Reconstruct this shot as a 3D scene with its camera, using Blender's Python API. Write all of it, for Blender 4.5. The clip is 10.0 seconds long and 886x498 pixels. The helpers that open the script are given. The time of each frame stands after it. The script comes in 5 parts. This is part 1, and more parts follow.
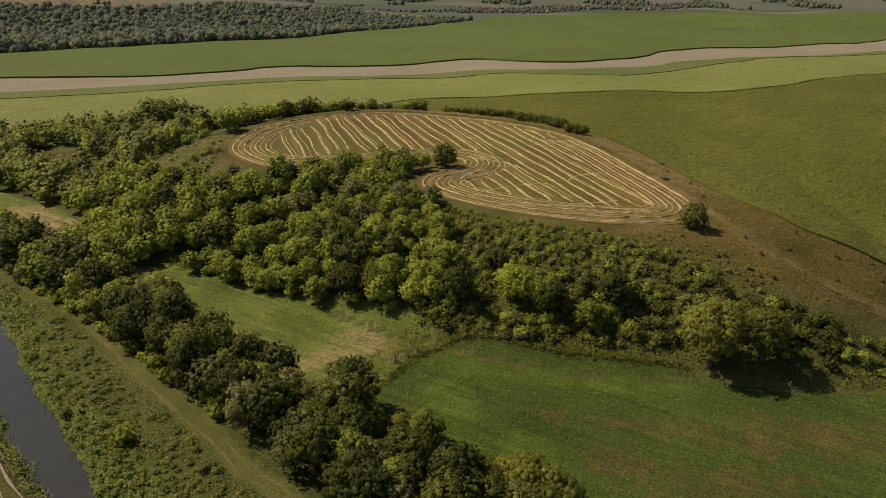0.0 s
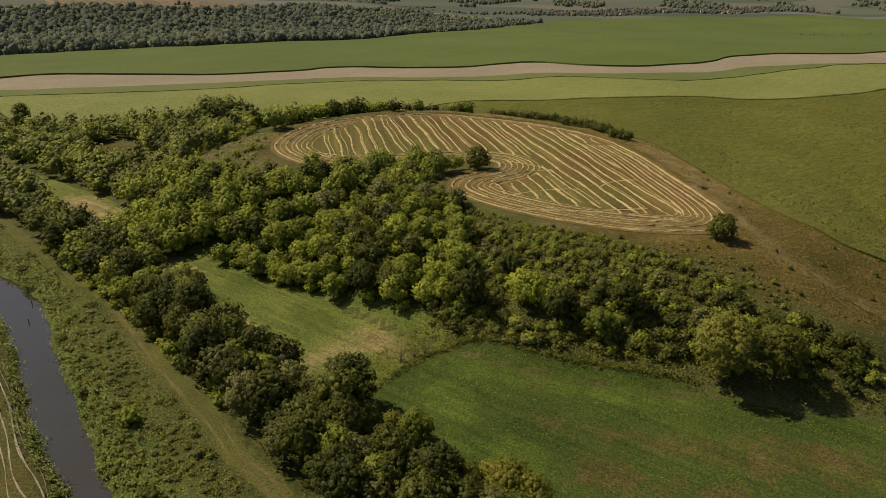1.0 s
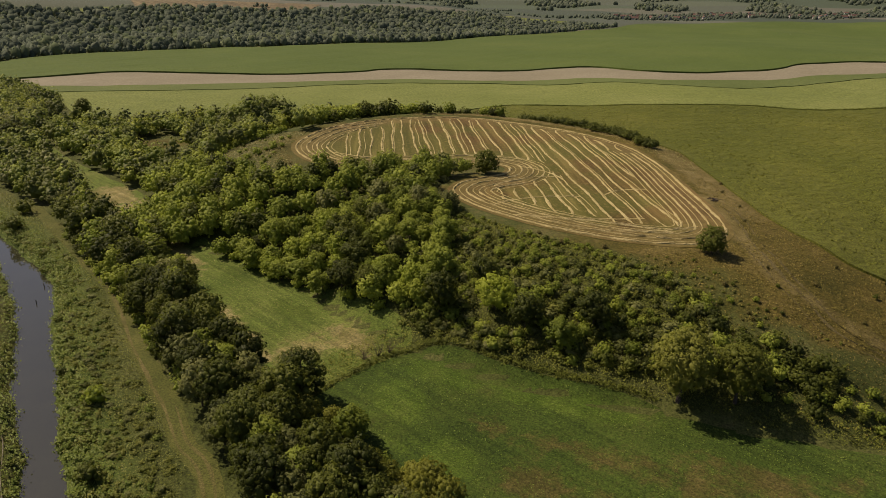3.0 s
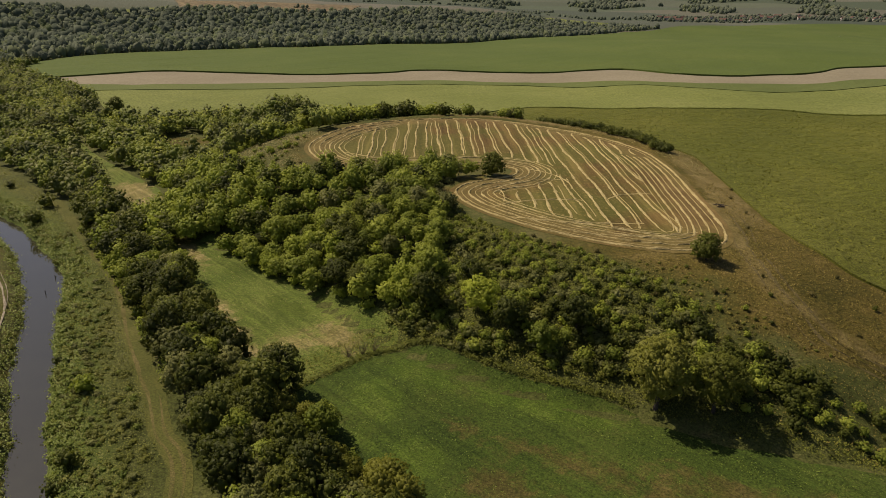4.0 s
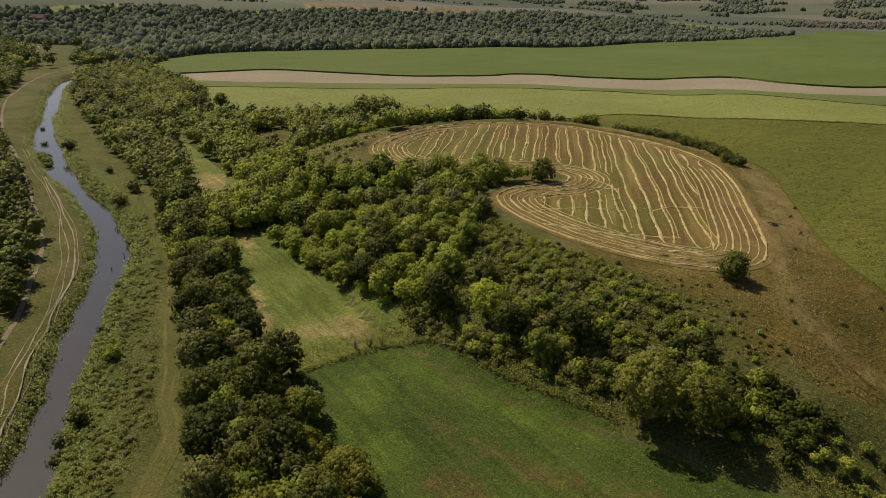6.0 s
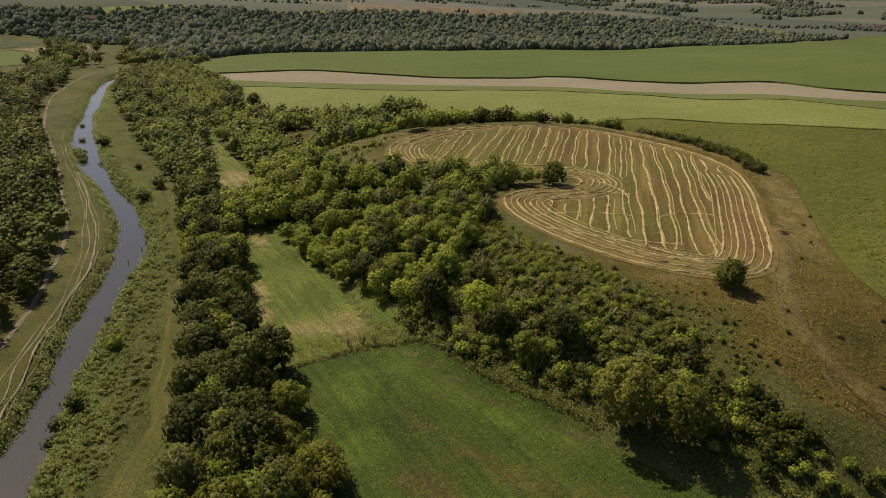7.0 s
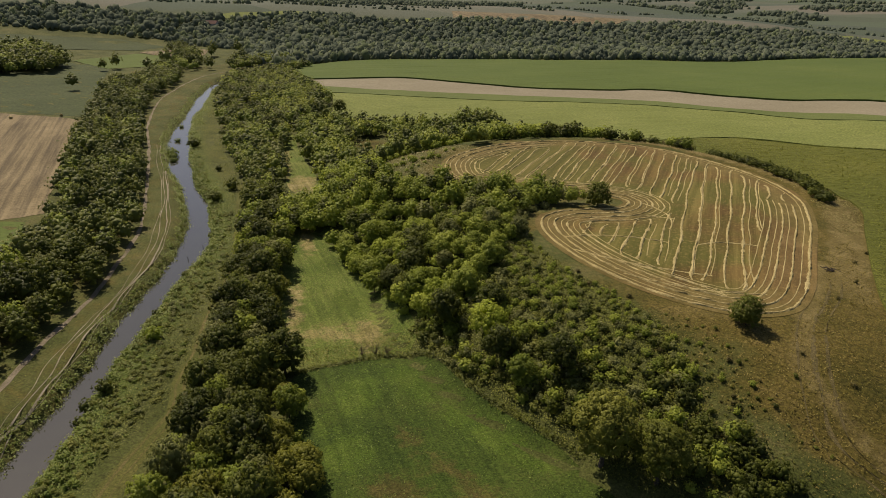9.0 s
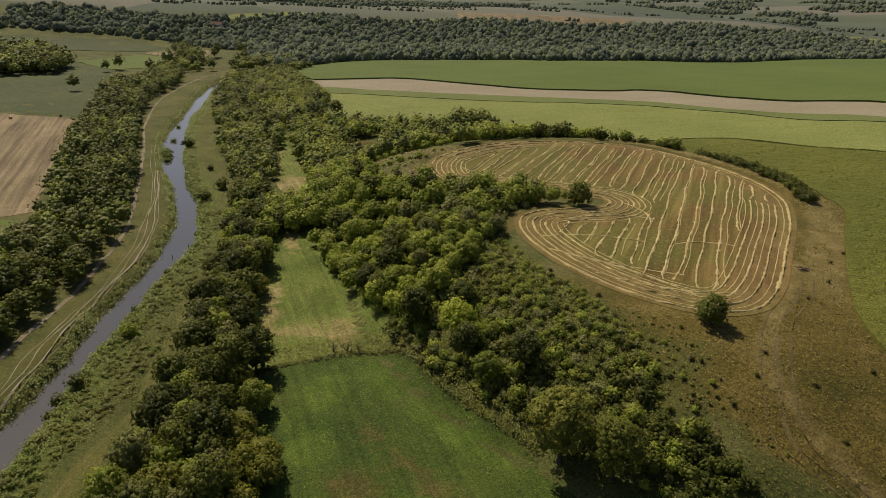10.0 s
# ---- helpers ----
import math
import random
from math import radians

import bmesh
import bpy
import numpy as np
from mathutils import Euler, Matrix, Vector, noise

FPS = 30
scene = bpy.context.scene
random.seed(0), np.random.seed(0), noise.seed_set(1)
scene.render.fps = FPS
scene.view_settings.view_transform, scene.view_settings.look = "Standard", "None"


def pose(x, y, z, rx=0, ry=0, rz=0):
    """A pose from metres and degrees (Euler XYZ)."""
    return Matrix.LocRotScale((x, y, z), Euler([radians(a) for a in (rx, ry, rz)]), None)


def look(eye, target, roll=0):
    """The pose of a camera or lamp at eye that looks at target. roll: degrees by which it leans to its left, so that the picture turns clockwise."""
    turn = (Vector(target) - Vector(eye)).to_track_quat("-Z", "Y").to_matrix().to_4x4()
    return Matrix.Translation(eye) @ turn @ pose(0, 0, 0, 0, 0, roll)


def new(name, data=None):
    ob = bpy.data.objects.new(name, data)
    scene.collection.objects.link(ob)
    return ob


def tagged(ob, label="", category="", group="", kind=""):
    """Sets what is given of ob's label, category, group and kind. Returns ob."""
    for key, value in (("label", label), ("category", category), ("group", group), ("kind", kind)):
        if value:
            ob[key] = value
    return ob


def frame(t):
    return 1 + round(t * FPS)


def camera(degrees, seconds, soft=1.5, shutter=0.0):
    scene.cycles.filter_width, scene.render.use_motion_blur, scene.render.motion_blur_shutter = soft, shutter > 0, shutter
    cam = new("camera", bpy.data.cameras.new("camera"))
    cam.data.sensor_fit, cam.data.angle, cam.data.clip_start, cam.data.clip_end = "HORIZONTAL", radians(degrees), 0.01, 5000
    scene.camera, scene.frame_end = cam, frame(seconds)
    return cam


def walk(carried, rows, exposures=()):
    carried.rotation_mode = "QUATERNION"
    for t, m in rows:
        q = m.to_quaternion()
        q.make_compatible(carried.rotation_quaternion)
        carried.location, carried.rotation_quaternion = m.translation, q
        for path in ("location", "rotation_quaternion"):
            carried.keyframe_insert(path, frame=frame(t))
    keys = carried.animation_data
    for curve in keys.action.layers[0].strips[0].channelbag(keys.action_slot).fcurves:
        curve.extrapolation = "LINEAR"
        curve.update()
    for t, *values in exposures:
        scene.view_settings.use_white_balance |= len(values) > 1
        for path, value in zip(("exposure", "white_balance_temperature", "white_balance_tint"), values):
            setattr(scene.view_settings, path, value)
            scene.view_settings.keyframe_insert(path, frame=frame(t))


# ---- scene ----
cam = camera(64.3, 10.0, 0.78)
METRES, EYE, TILT, LEAN, TURN = 100.0, 70.0, -20.9, -1.35, 0.0
ROWS = [
    (0.0, 0.0, 0.0, 0.0, -0.0, 0.0, -0.0),
    (0.5, 0.0523, -0.001, 0.0005, 2.6, 0.04, -1.03),
    (1.0, 0.107, 0.0002, 0.0015, 5.39, 0.05, -2.17),
    (1.5, 0.1566, 0.0027, 0.0035, 7.3, 0.01, -2.95),
    (2.0, 0.2091, 0.0066, 0.0059, 8.86, -0.02, -3.57),
    (2.5, 0.258, 0.0116, 0.0092, 10.08, -0.05, -4.07),
    (4.0, 0.4142, 0.0334, 0.0227, 14.71, -0.31, -5.79),
    (4.5, 0.4632, 0.042, 0.0279, 16.89, -0.53, -6.58),
    (5.0, 0.5168, 0.0533, 0.034, 19.91, -0.86, -7.64),
    (5.5, 0.5653, 0.0651, 0.0403, 21.97, -1.09, -8.37),
    (6.0, 0.6167, 0.0799, 0.0481, 24.23, -1.35, -9.2),
    (7.5, 0.7545, 0.1262, 0.0804, 29.88, -2.11, -11.16),
    (8.0, 0.7987, 0.14, 0.1049, 32.55, -2.5, -12.07),
    (8.5, 0.8375, 0.1554, 0.1219, 34.79, -2.92, -12.82),
    (9.0, 0.8764, 0.1741, 0.1306, 36.54, -3.29, -13.35),
    (9.5, 0.9115, 0.1928, 0.1376, 37.18, -3.42, -13.48),
    (10.0, 0.9478, 0.213, 0.1445, 37.33, -3.39, -13.49),
]
walk(cam, [(t, pose(0, 0, EYE, TILT, LEAN, TURN) @ pose(METRES * x, METRES * y, METRES * z, 90 + pitch, roll, yaw)) for t, x, y, z, yaw, pitch, roll in ROWS],
     [(0.0, 0.30, 7080, 24), (10.0, 0.40, 6850, 20)])

# ---------------------------------------------------------------- light
SUN_ELEV, SUN_TURN = 50.0, -73.0          # degrees; turn clockwise from +y
world = bpy.data.worlds.new("sky")
scene.world = world
world.use_nodes = True
wn = world.node_tree.nodes
sky = wn.new("ShaderNodeTexSky")
sky.sky_type = "NISHITA"
sky.sun_disc = False
sky.sun_elevation, sky.sun_rotation = radians(SUN_ELEV), radians(SUN_TURN)
sky.air_density, sky.dust_density = 0.9, 1.6
wn["Background"].inputs["Strength"].default_value = 0.058
world.node_tree.links.new(sky.outputs[0], wn["Background"].inputs["Color"])
sun = new("sun", bpy.data.lights.new("sun", "SUN"))
sun.data.energy, sun.data.angle, sun.data.color = 4.0, radians(0.6), (1.0, 0.91, 0.74)
e, a = radians(SUN_ELEV), radians(SUN_TURN)
sun.matrix_basis = look((0, 0, 200), (-math.sin(a) * math.cos(e) * 100, -math.cos(a) * math.cos(e) * 100, 200 - math.sin(e) * 100))

# ---------------------------------------------------------------- materials
class Nodes:
    """Small helper to write node trees in short lines."""

    def __init__(self, name):
        self.mat = bpy.data.materials.new(name)
        self.mat.use_nodes = True
        self.tree = self.mat.node_tree
        self.shader = self.tree.nodes["Principled BSDF"]
        self.shader.inputs["Roughness"].default_value = 0.95
        self.shader.inputs["Specular IOR Level"].default_value = 0.15
        self.pos = self.node("ShaderNodeNewGeometry").outputs["Position"]

    def node(self, kind, **values):
        n = self.tree.nodes.new(kind)
        for key, value in values.items():
            n.inputs[key.replace("_", " ")].default_value = value
        return n

    def link(self, a, b):
        self.tree.links.new(a, b)

    def noise(self, size, detail=3.0, rough=0.6, at=None):
        n = self.node("ShaderNodeTexNoise", Scale=1.0 / size, Detail=detail, Roughness=rough)
        self.link(at or self.pos, n.inputs["Vector"])
        return n.outputs["Fac"]

    def math(self, op, a, b=0.0):
        n = self.node("ShaderNodeMath")
        n.operation = op
        for k, v in enumerate((a, b)):
            if isinstance(v, (int, float)):
                n.inputs[k].default_value = v
            else:
                self.link(v, n.inputs[k])
        return n.outputs[0]

    def ramp(self, fac, *stops):
        n = self.node("ShaderNodeValToRGB")
        while len(n.color_ramp.elements) < len(stops):
            n.color_ramp.elements.new(0.5)
        for el, (p, c) in zip(n.color_ramp.elements, stops):
            el.position, el.color = p, (*c, 1)
        self.link(fac, n.inputs[0])
        return n.outputs[0]

    def mix(self, fac, a, b):
        n = self.tree.nodes.new("ShaderNodeMix")
        n.data_type = "RGBA"
        for sock, v in ((n.inputs[0], fac), (n.inputs[6], a), (n.inputs[7], b)):
            if isinstance(v, (int, float)):
                sock.default_value = v
            elif isinstance(v, tuple):
                sock.default_value = (*v, 1)
            else:
                self.link(v, sock)
        return n.outputs[2]

    def attr(self, name):
        n = self.node("ShaderNodeAttribute")
        n.attribute_name = name
        return n.outputs["Fac"]

    def clamp(self, v, lo, hi):
        n = self.node("ShaderNodeMapRange")
        n.interpolation_type = "SMOOTHSTEP"
        self.link(v, n.inputs[0])
        n.inputs[1].default_value, n.inputs[2].default_value = lo, hi
        return n.outputs[0]

    def bump(self, h, strength, distance):
        n = self.node("ShaderNodeBump", Strength=strength, Distance=distance)
        self.link(h, n.inputs["Height"])
        self.link(n.outputs[0], self.shader.inputs["Normal"])

    def done(self, colour):
        self.link(colour, self.shader.inputs["Base Color"])
        return self.mat

    def patchy(self, big, fine, *cols, speck=0.55):
        """Two scales of noise through a ramp of colours, broken up by a fine speckle."""
        v = self.math("ADD", self.math("MULTIPLY", self.noise(big, 5), 0.6), self.math("MULTIPLY", self.noise(fine, 5, 0.75), 0.4))
        n = len(cols)
        col = self.ramp(v, *[(0.36 + 0.28 * k / max(n - 1, 1), c) for k, c in enumerate(cols)])
        dark, light = 0.72 * (1 - speck), 0.72 * (1 + speck)
        grey = self.ramp(self.noise(fine * 0.45, 3, 0.7), (0.3, (dark,) * 3), (0.7, (light,) * 3))
        m = self.tree.nodes.new("ShaderNodeMix")
        m.data_type, m.blend_type = "RGBA", "MULTIPLY"
        m.inputs[0].default_value = 1.0
        self.link(col, m.inputs[6])
        self.link(grey, m.inputs[7])
        return m.outputs[2]


def earth(name, big, fine, *cols, bump=0.5, deep=0.25, speck=0.55):
    n = Nodes(name)
    n.bump(n.noise(fine * 0.8, 4, 0.7), bump, deep)
    return n.done(n.patchy(big, fine, *cols, speck=speck))


def make_ground():
    n = Nodes("wild grass")
    green = n.patchy(18, 0.9, (0.045, 0.058, 0.012), (0.07, 0.085, 0.018), (0.10, 0.112, 0.03), (0.14, 0.13, 0.045))
    dry = n.patchy(16, 1.0, (0.058, 0.056, 0.009), (0.094, 0.082, 0.015), (0.128, 0.102, 0.022), (0.20, 0.155, 0.048), speck=0.6)
    worn = n.patchy(6, 0.7, (0.13, 0.105, 0.03), (0.19, 0.152, 0.052), (0.27, 0.22, 0.09), speck=0.5)
    lush = n.patchy(9, 0.8, (0.052, 0.082, 0.014), (0.085, 0.122, 0.022), (0.12, 0.16, 0.034))
    col = n.mix(n.clamp(n.math("ADD", n.attr("dry"), n.math("MULTIPLY", n.math("SUBTRACT", n.noise(7, 5), 0.5), 1.1)), 0.3, 0.8), green, dry)
    col = n.mix(n.clamp(n.math("ADD", n.attr("worn"), n.math("MULTIPLY", n.math("SUBTRACT", n.noise(2.5, 6, 0.7), 0.5), 1.6)), 0.35, 0.95), col, worn)
    col = n.mix(n.attr("lush"), col, lush)
    # distant farmland as a patchwork of parcels, tinted bluish to paint in haze
    v = n.node("ShaderNodeTexVoronoi", Scale=1 / 330)
    v.feature = "F1"
    m = n.node("ShaderNodeMapping")
    m.inputs["Scale"].default_value = (0.55, 1.5, 1)
    m.inputs["Rotation"].default_value = (0, 0, 0.35)
    n.link(n.pos, m.inputs["Vector"])
    n.link(m.outputs[0], v.inputs["Vector"])
    sep = n.node("ShaderNodeSeparateColor")
    n.link(v.outputs["Color"], sep.inputs[0])
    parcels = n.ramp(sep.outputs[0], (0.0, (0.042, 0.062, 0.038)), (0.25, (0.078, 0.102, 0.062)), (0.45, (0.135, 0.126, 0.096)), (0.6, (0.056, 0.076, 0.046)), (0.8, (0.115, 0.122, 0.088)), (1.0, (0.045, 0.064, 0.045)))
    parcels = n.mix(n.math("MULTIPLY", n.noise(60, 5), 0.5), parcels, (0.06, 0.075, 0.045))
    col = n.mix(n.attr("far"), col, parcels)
    n.bump(n.noise(0.9, 5, 0.75), 0.7, 0.5)
    return n.done(col)


def make_reaped():
    """Reaped field: faint lines along the way of the machines."""
    n = Nodes("brown stubble")
    m = n.node("ShaderNodeMapping")
    m.inputs["Rotation"].default_value = (0, 0, -1.05)
    n.link(n.pos, m.inputs["Vector"])
    s = n.node("ShaderNodeMapping")
    s.inputs["Scale"].default_value = (1, 0.03, 1)
    n.link(m.outputs[0], s.inputs["Vector"])
    lines = n.ramp(n.noise(3.0, 3, 0.7, s.outputs[0]), (0.35, (0.6, 0.6, 0.6)), (0.62, (1.35, 1.35, 1.3)))
    x = n.tree.nodes.new("ShaderNodeMix")
    x.data_type, x.blend_type = "RGBA", "MULTIPLY"
    x.inputs[0].default_value = 1.0
    n.link(n.patchy(25, 1.6, (0.15, 0.122, 0.066), (0.185, 0.15, 0.082), (0.235, 0.192, 0.11), speck=0.3), x.inputs[6])
    n.link(lines, x.inputs[7])
    return n.done(x.outputs[2])


def make_turf(name, big, grass, dry, rich):
    """Grass that turns dry or rich where the attributes say, in ragged patches."""
    n = Nodes(name)
    ragged = n.math("MULTIPLY", n.math("SUBTRACT", n.noise(5.5, 7, 0.75), 0.5), 2.6)
    col = n.patchy(big, 0.8, *grass)
    col = n.mix(n.clamp(n.math("ADD", n.attr("rich"), ragged), 0.3, 0.8), col, n.patchy(6, 0.8, *rich))
    col = n.mix(n.clamp(n.math("ADD", n.attr("dry"), ragged), 0.3, 0.8), col, n.patchy(4, 0.8, *dry))
    # faint lines left by the mower
    m = n.node("ShaderNodeMapping")
    m.inputs["Rotation"].default_value = (0, 0, 0.55)
    n.link(n.pos, m.inputs["Vector"])
    q = n.node("ShaderNodeMapping")
    q.inputs["Scale"].default_value = (0.05, 1, 1)
    n.link(m.outputs[0], q.inputs["Vector"])
    lines = n.ramp(n.noise(1.3, 4, 0.7, q.outputs[0]), (0.36, (0.72, 0.74, 0.72)), (0.62, (1.2, 1.18, 1.2)))
    x = n.tree.nodes.new("ShaderNodeMix")
    x.data_type, x.blend_type = "RGBA", "MULTIPLY"
    x.inputs[0].default_value = 0.8
    n.link(col, x.inputs[6])
    n.link(lines, x.inputs[7])
    col = x.outputs[2]
    n.bump(n.noise(0.6, 4, 0.7), 0.9, 0.35)
    return n.done(col)


def make_stubble():
    """Cut stubble: drill stripes along the rows, brown and green patches."""
    n = Nodes("cut stubble")
    m = n.node("ShaderNodeMapping")
    m.inputs["Rotation"].default_value = (0, 0, -0.30)
    n.link(n.pos, m.inputs["Vector"])
    s = n.node("ShaderNodeMapping")
    s.inputs["Scale"].default_value = (1, 0.04, 1)
    n.link(m.outputs[0], s.inputs["Vector"])
    stripe = n.noise(2.4, 3, 0.6, s.outputs[0])
    fine = n.noise(0.5, 3, 0.6, s.outputs[0])
    brown = n.ramp(stripe, (0.3, (0.058, 0.037, 0.010)), (0.5, (0.095, 0.062, 0.018)), (0.7, (0.16, 0.112, 0.034)))
    green = n.ramp(stripe, (0.3, (0.056, 0.058, 0.010)), (0.55, (0.086, 0.083, 0.017)), (0.7, (0.14, 0.124, 0.033)))
    col = n.mix(n.clamp(n.noise(34, 3), 0.36, 0.54), brown, green)
    col = n.mix(n.clamp(n.noise(0.8, 4, 0.75), 0.5, 0.75), col, (0.22, 0.165, 0.055))
    col = n.mix(n.math("MULTIPLY", n.clamp(n.attr("rim"), 0.2, 1.0), 0.5), col, n.patchy(5, 0.7, (0.12, 0.078, 0.026), (0.19, 0.13, 0.048), (0.30, 0.215, 0.09)))
    n.bump(fine, 0.6, 0.2)
    return n.done(col)


def make_leaf(name, dark, mid, light, glow=0.25, gloss=0.18):
    n = Nodes(name)
    info = n.node("ShaderNodeObjectInfo")
    geo = n.node("ShaderNodeNewGeometry")
    own = n.math("FRACT", n.math("ADD", info.outputs["Random"], n.attr("tone")))
    v = n.math("ADD", n.math("MULTIPLY", own, 0.72), n.math("MULTIPLY", geo.outputs["Random Per Island"], 0.28))
    col = n.ramp(v, (0.1, dark), (0.5, mid), (0.95, light))
    n.shader.inputs["Roughness"].default_value = 0.6
    n.shader.inputs["Specular IOR Level"].default_value = gloss
    n.link(col, n.shader.inputs["Base Color"])
    tr = n.node("ShaderNodeBsdfTranslucent")
    n.link(n.mix(0.5, col, light), tr.inputs["Color"])
    mx = n.node("ShaderNodeMixShader")
    mx.inputs[0].default_value = glow
    n.link(n.shader.outputs[0], mx.inputs[1])
    n.link(tr.outputs[0], mx.inputs[2])
    n.link(mx.outputs[0], n.tree.nodes["Material Output"].inputs["Surface"])
    return n.mat


def make_water():
    n = Nodes("murky river water")
    n.shader.inputs["Roughness"].default_value = 0.06
    n.shader.inputs["Specular IOR Level"].default_value = 0.8
    n.bump(n.noise(1.2, 3, 0.5), 0.05, 0.03)
    return n.done(n.patchy(60, 14, (0.036, 0.038, 0.020), (0.042, 0.044, 0.024), speck=0.1))


GROUND = make_ground()
STUBBLE = make_stubble()
WATER = make_water()
STRAW = earth("pale straw", 6, 0.35, (0.35, 0.285, 0.115), (0.48, 0.40, 0.175), (0.61, 0.515, 0.245), bump=1.0, deep=0.3, speck=0.65)
MEADOW = make_turf("mown meadow grass", 20, ((0.030, 0.056, 0.008), (0.044, 0.076, 0.010), (0.060, 0.094, 0.013), (0.082, 0.100, 0.020)),
                   ((0.058, 0.072, 0.012), (0.092, 0.086, 0.02), (0.13, 0.108, 0.032)), ((0.050, 0.092, 0.010), (0.074, 0.122, 0.014), (0.108, 0.155, 0.024)))
HAY = make_turf("half-dry grass", 15, ((0.085, 0.13, 0.02), (0.125, 0.168, 0.03), (0.18, 0.205, 0.05)),
                ((0.17, 0.165, 0.045), (0.25, 0.22, 0.08), (0.36, 0.31, 0.14)), ((0.06, 0.10, 0.013), (0.08, 0.118, 0.016), (0.10, 0.135, 0.022)))
DIRT = earth("pale dirt", 5, 0.5, (0.13, 0.115, 0.07), (0.21, 0.18, 0.12), (0.29, 0.255, 0.175))
PALEDIRT = earth("bleached dust", 5, 0.5, (0.22, 0.195, 0.13), (0.30, 0.265, 0.185), (0.38, 0.34, 0.25))
TRACK = earth("worn grass track", 8, 0.6, (0.085, 0.088, 0.022), (0.12, 0.112, 0.032), (0.17, 0.142, 0.055))
DRYTRACK = earth("bleached trodden grass", 5, 0.5, (0.095, 0.08, 0.027), (0.125, 0.104, 0.04), (0.165, 0.135, 0.058))
MOWN = earth("trodden bank grass", 10, 0.7, (0.075, 0.088, 0.018), (0.10, 0.108, 0.024), (0.13, 0.125, 0.034))
SOIL = earth("bare field soil", 60, 3.0, (0.236, 0.214, 0.136), (0.264, 0.24, 0.155), (0.298, 0.27, 0.18), speck=0.18)
BROWN = make_reaped()
MAIZE = earth("maize crop", 120, 3.0, (0.08, 0.122, 0.022), (0.093, 0.137, 0.026), (0.115, 0.155, 0.033), speck=0.22)
BEET = earth("green crop strip", 60, 1.8, (0.105, 0.14, 0.036), (0.122, 0.158, 0.042), (0.145, 0.178, 0.05), speck=0.3)
PALE = earth("pale green crop", 70, 2.2, (0.142, 0.176, 0.040), (0.172, 0.206, 0.05), (0.212, 0.24, 0.066), speck=0.45)
SUNFL = earth("sunflower crop", 60, 1.0, (0.072, 0.088, 0.011), (0.102, 0.116, 0.016), (0.138, 0.146, 0.024), speck=0.8)
PASTURE = earth("far pasture", 60, 3, (0.046, 0.066, 0.02), (0.06, 0.082, 0.026), (0.08, 0.10, 0.036), speck=0.4)
BARK = earth("bark", 2, 0.3, (0.06, 0.05, 0.04), (0.12, 0.10, 0.08))
LEAF_DARK = make_leaf("dark leaves", (0.044, 0.058, 0.010), (0.086, 0.107, 0.015), (0.148, 0.17, 0.026), 0.4)
LEAF_MID = make_leaf("green leaves", (0.122, 0.163, 0.020), (0.217, 0.269, 0.035), (0.316, 0.362, 0.053), 0.4)
LEAF_YELLOW = make_leaf("yellow-green leaves", (0.178, 0.233, 0.024), (0.273, 0.333, 0.039), (0.364, 0.418, 0.059), 0.4)
LEAF_BRIGHT = make_leaf("bright lime leaves", (0.231, 0.294, 0.030), (0.308, 0.370, 0.040), (0.376, 0.427, 0.057), 0.42)
# leaves of the woods up the valley, distance haze greyed into their colour
HAZED_DARK = make_leaf("hazed dark leaves", (0.068, 0.088, 0.022), (0.118, 0.142, 0.031), (0.180, 0.202, 0.044), 0.42)
HAZED_MID = make_leaf("hazed green leaves", (0.125, 0.165, 0.031), (0.202, 0.250, 0.044), (0.283, 0.325, 0.063), 0.42)
HAZED_YELLOW = make_leaf("hazed yellow-green leaves", (0.180, 0.225, 0.036), (0.267, 0.310, 0.049), (0.360, 0.390, 0.067), 0.42)
HAZED_GREY = make_leaf("hazed grey-green leaves", (0.109, 0.130, 0.041), (0.174, 0.190, 0.059), (0.256, 0.265, 0.089), 0.4)
LEAF_OLIVE = make_leaf("olive yellow leaves", (0.120, 0.135, 0.017), (0.182, 0.195, 0.026), (0.259, 0.262, 0.040), 0.4)
LEAF_GREY = make_leaf("grey-green leaves", (0.097, 0.113, 0.029), (0.163, 0.181, 0.048), (0.242, 0.254, 0.084), 0.4)
LEAF_WILLOW = make_leaf("olive willow leaves", (0.088, 0.108, 0.015), (0.154, 0.174, 0.025), (0.248, 0.259, 0.047), 0.4)
LEAF_BROWN = make_leaf("brownish leaves", (0.06, 0.06, 0.014), (0.10, 0.09, 0.022), (0.15, 0.125, 0.036))
REED = make_leaf("reed leaves", (0.092, 0.134, 0.016), (0.13, 0.178, 0.024), (0.178, 0.22, 0.038))
TUFT = make_leaf("fresh grass tufts", (0.075, 0.12, 0.015), (0.11, 0.16, 0.022), (0.16, 0.21, 0.038))
WEED = make_leaf("weeds", (0.088, 0.105, 0.013), (0.13, 0.148, 0.02), (0.19, 0.20, 0.036))
DRYWEED = make_leaf("dry grass tufts", (0.103, 0.097, 0.018), (0.158, 0.132, 0.028), (0.243, 0.195, 0.057))
PALEGRASS = make_leaf("bleached grass tufts", (0.134, 0.129, 0.038), (0.202, 0.185, 0.063), (0.302, 0.269, 0.106))
# far woods: air haze is painted in as paler, bluer leaf colours
HAZED_WOOD = make_leaf("hazed woodland leaves", (0.112, 0.142, 0.104), (0.15, 0.182, 0.128), (0.195, 0.225, 0.155), 0.5, 0.0)
HAZED_WOOD_LIGHT = make_leaf("hazed lighter leaves", (0.15, 0.19, 0.108), (0.185, 0.225, 0.125), (0.235, 0.27, 0.155), 0.5, 0.0)

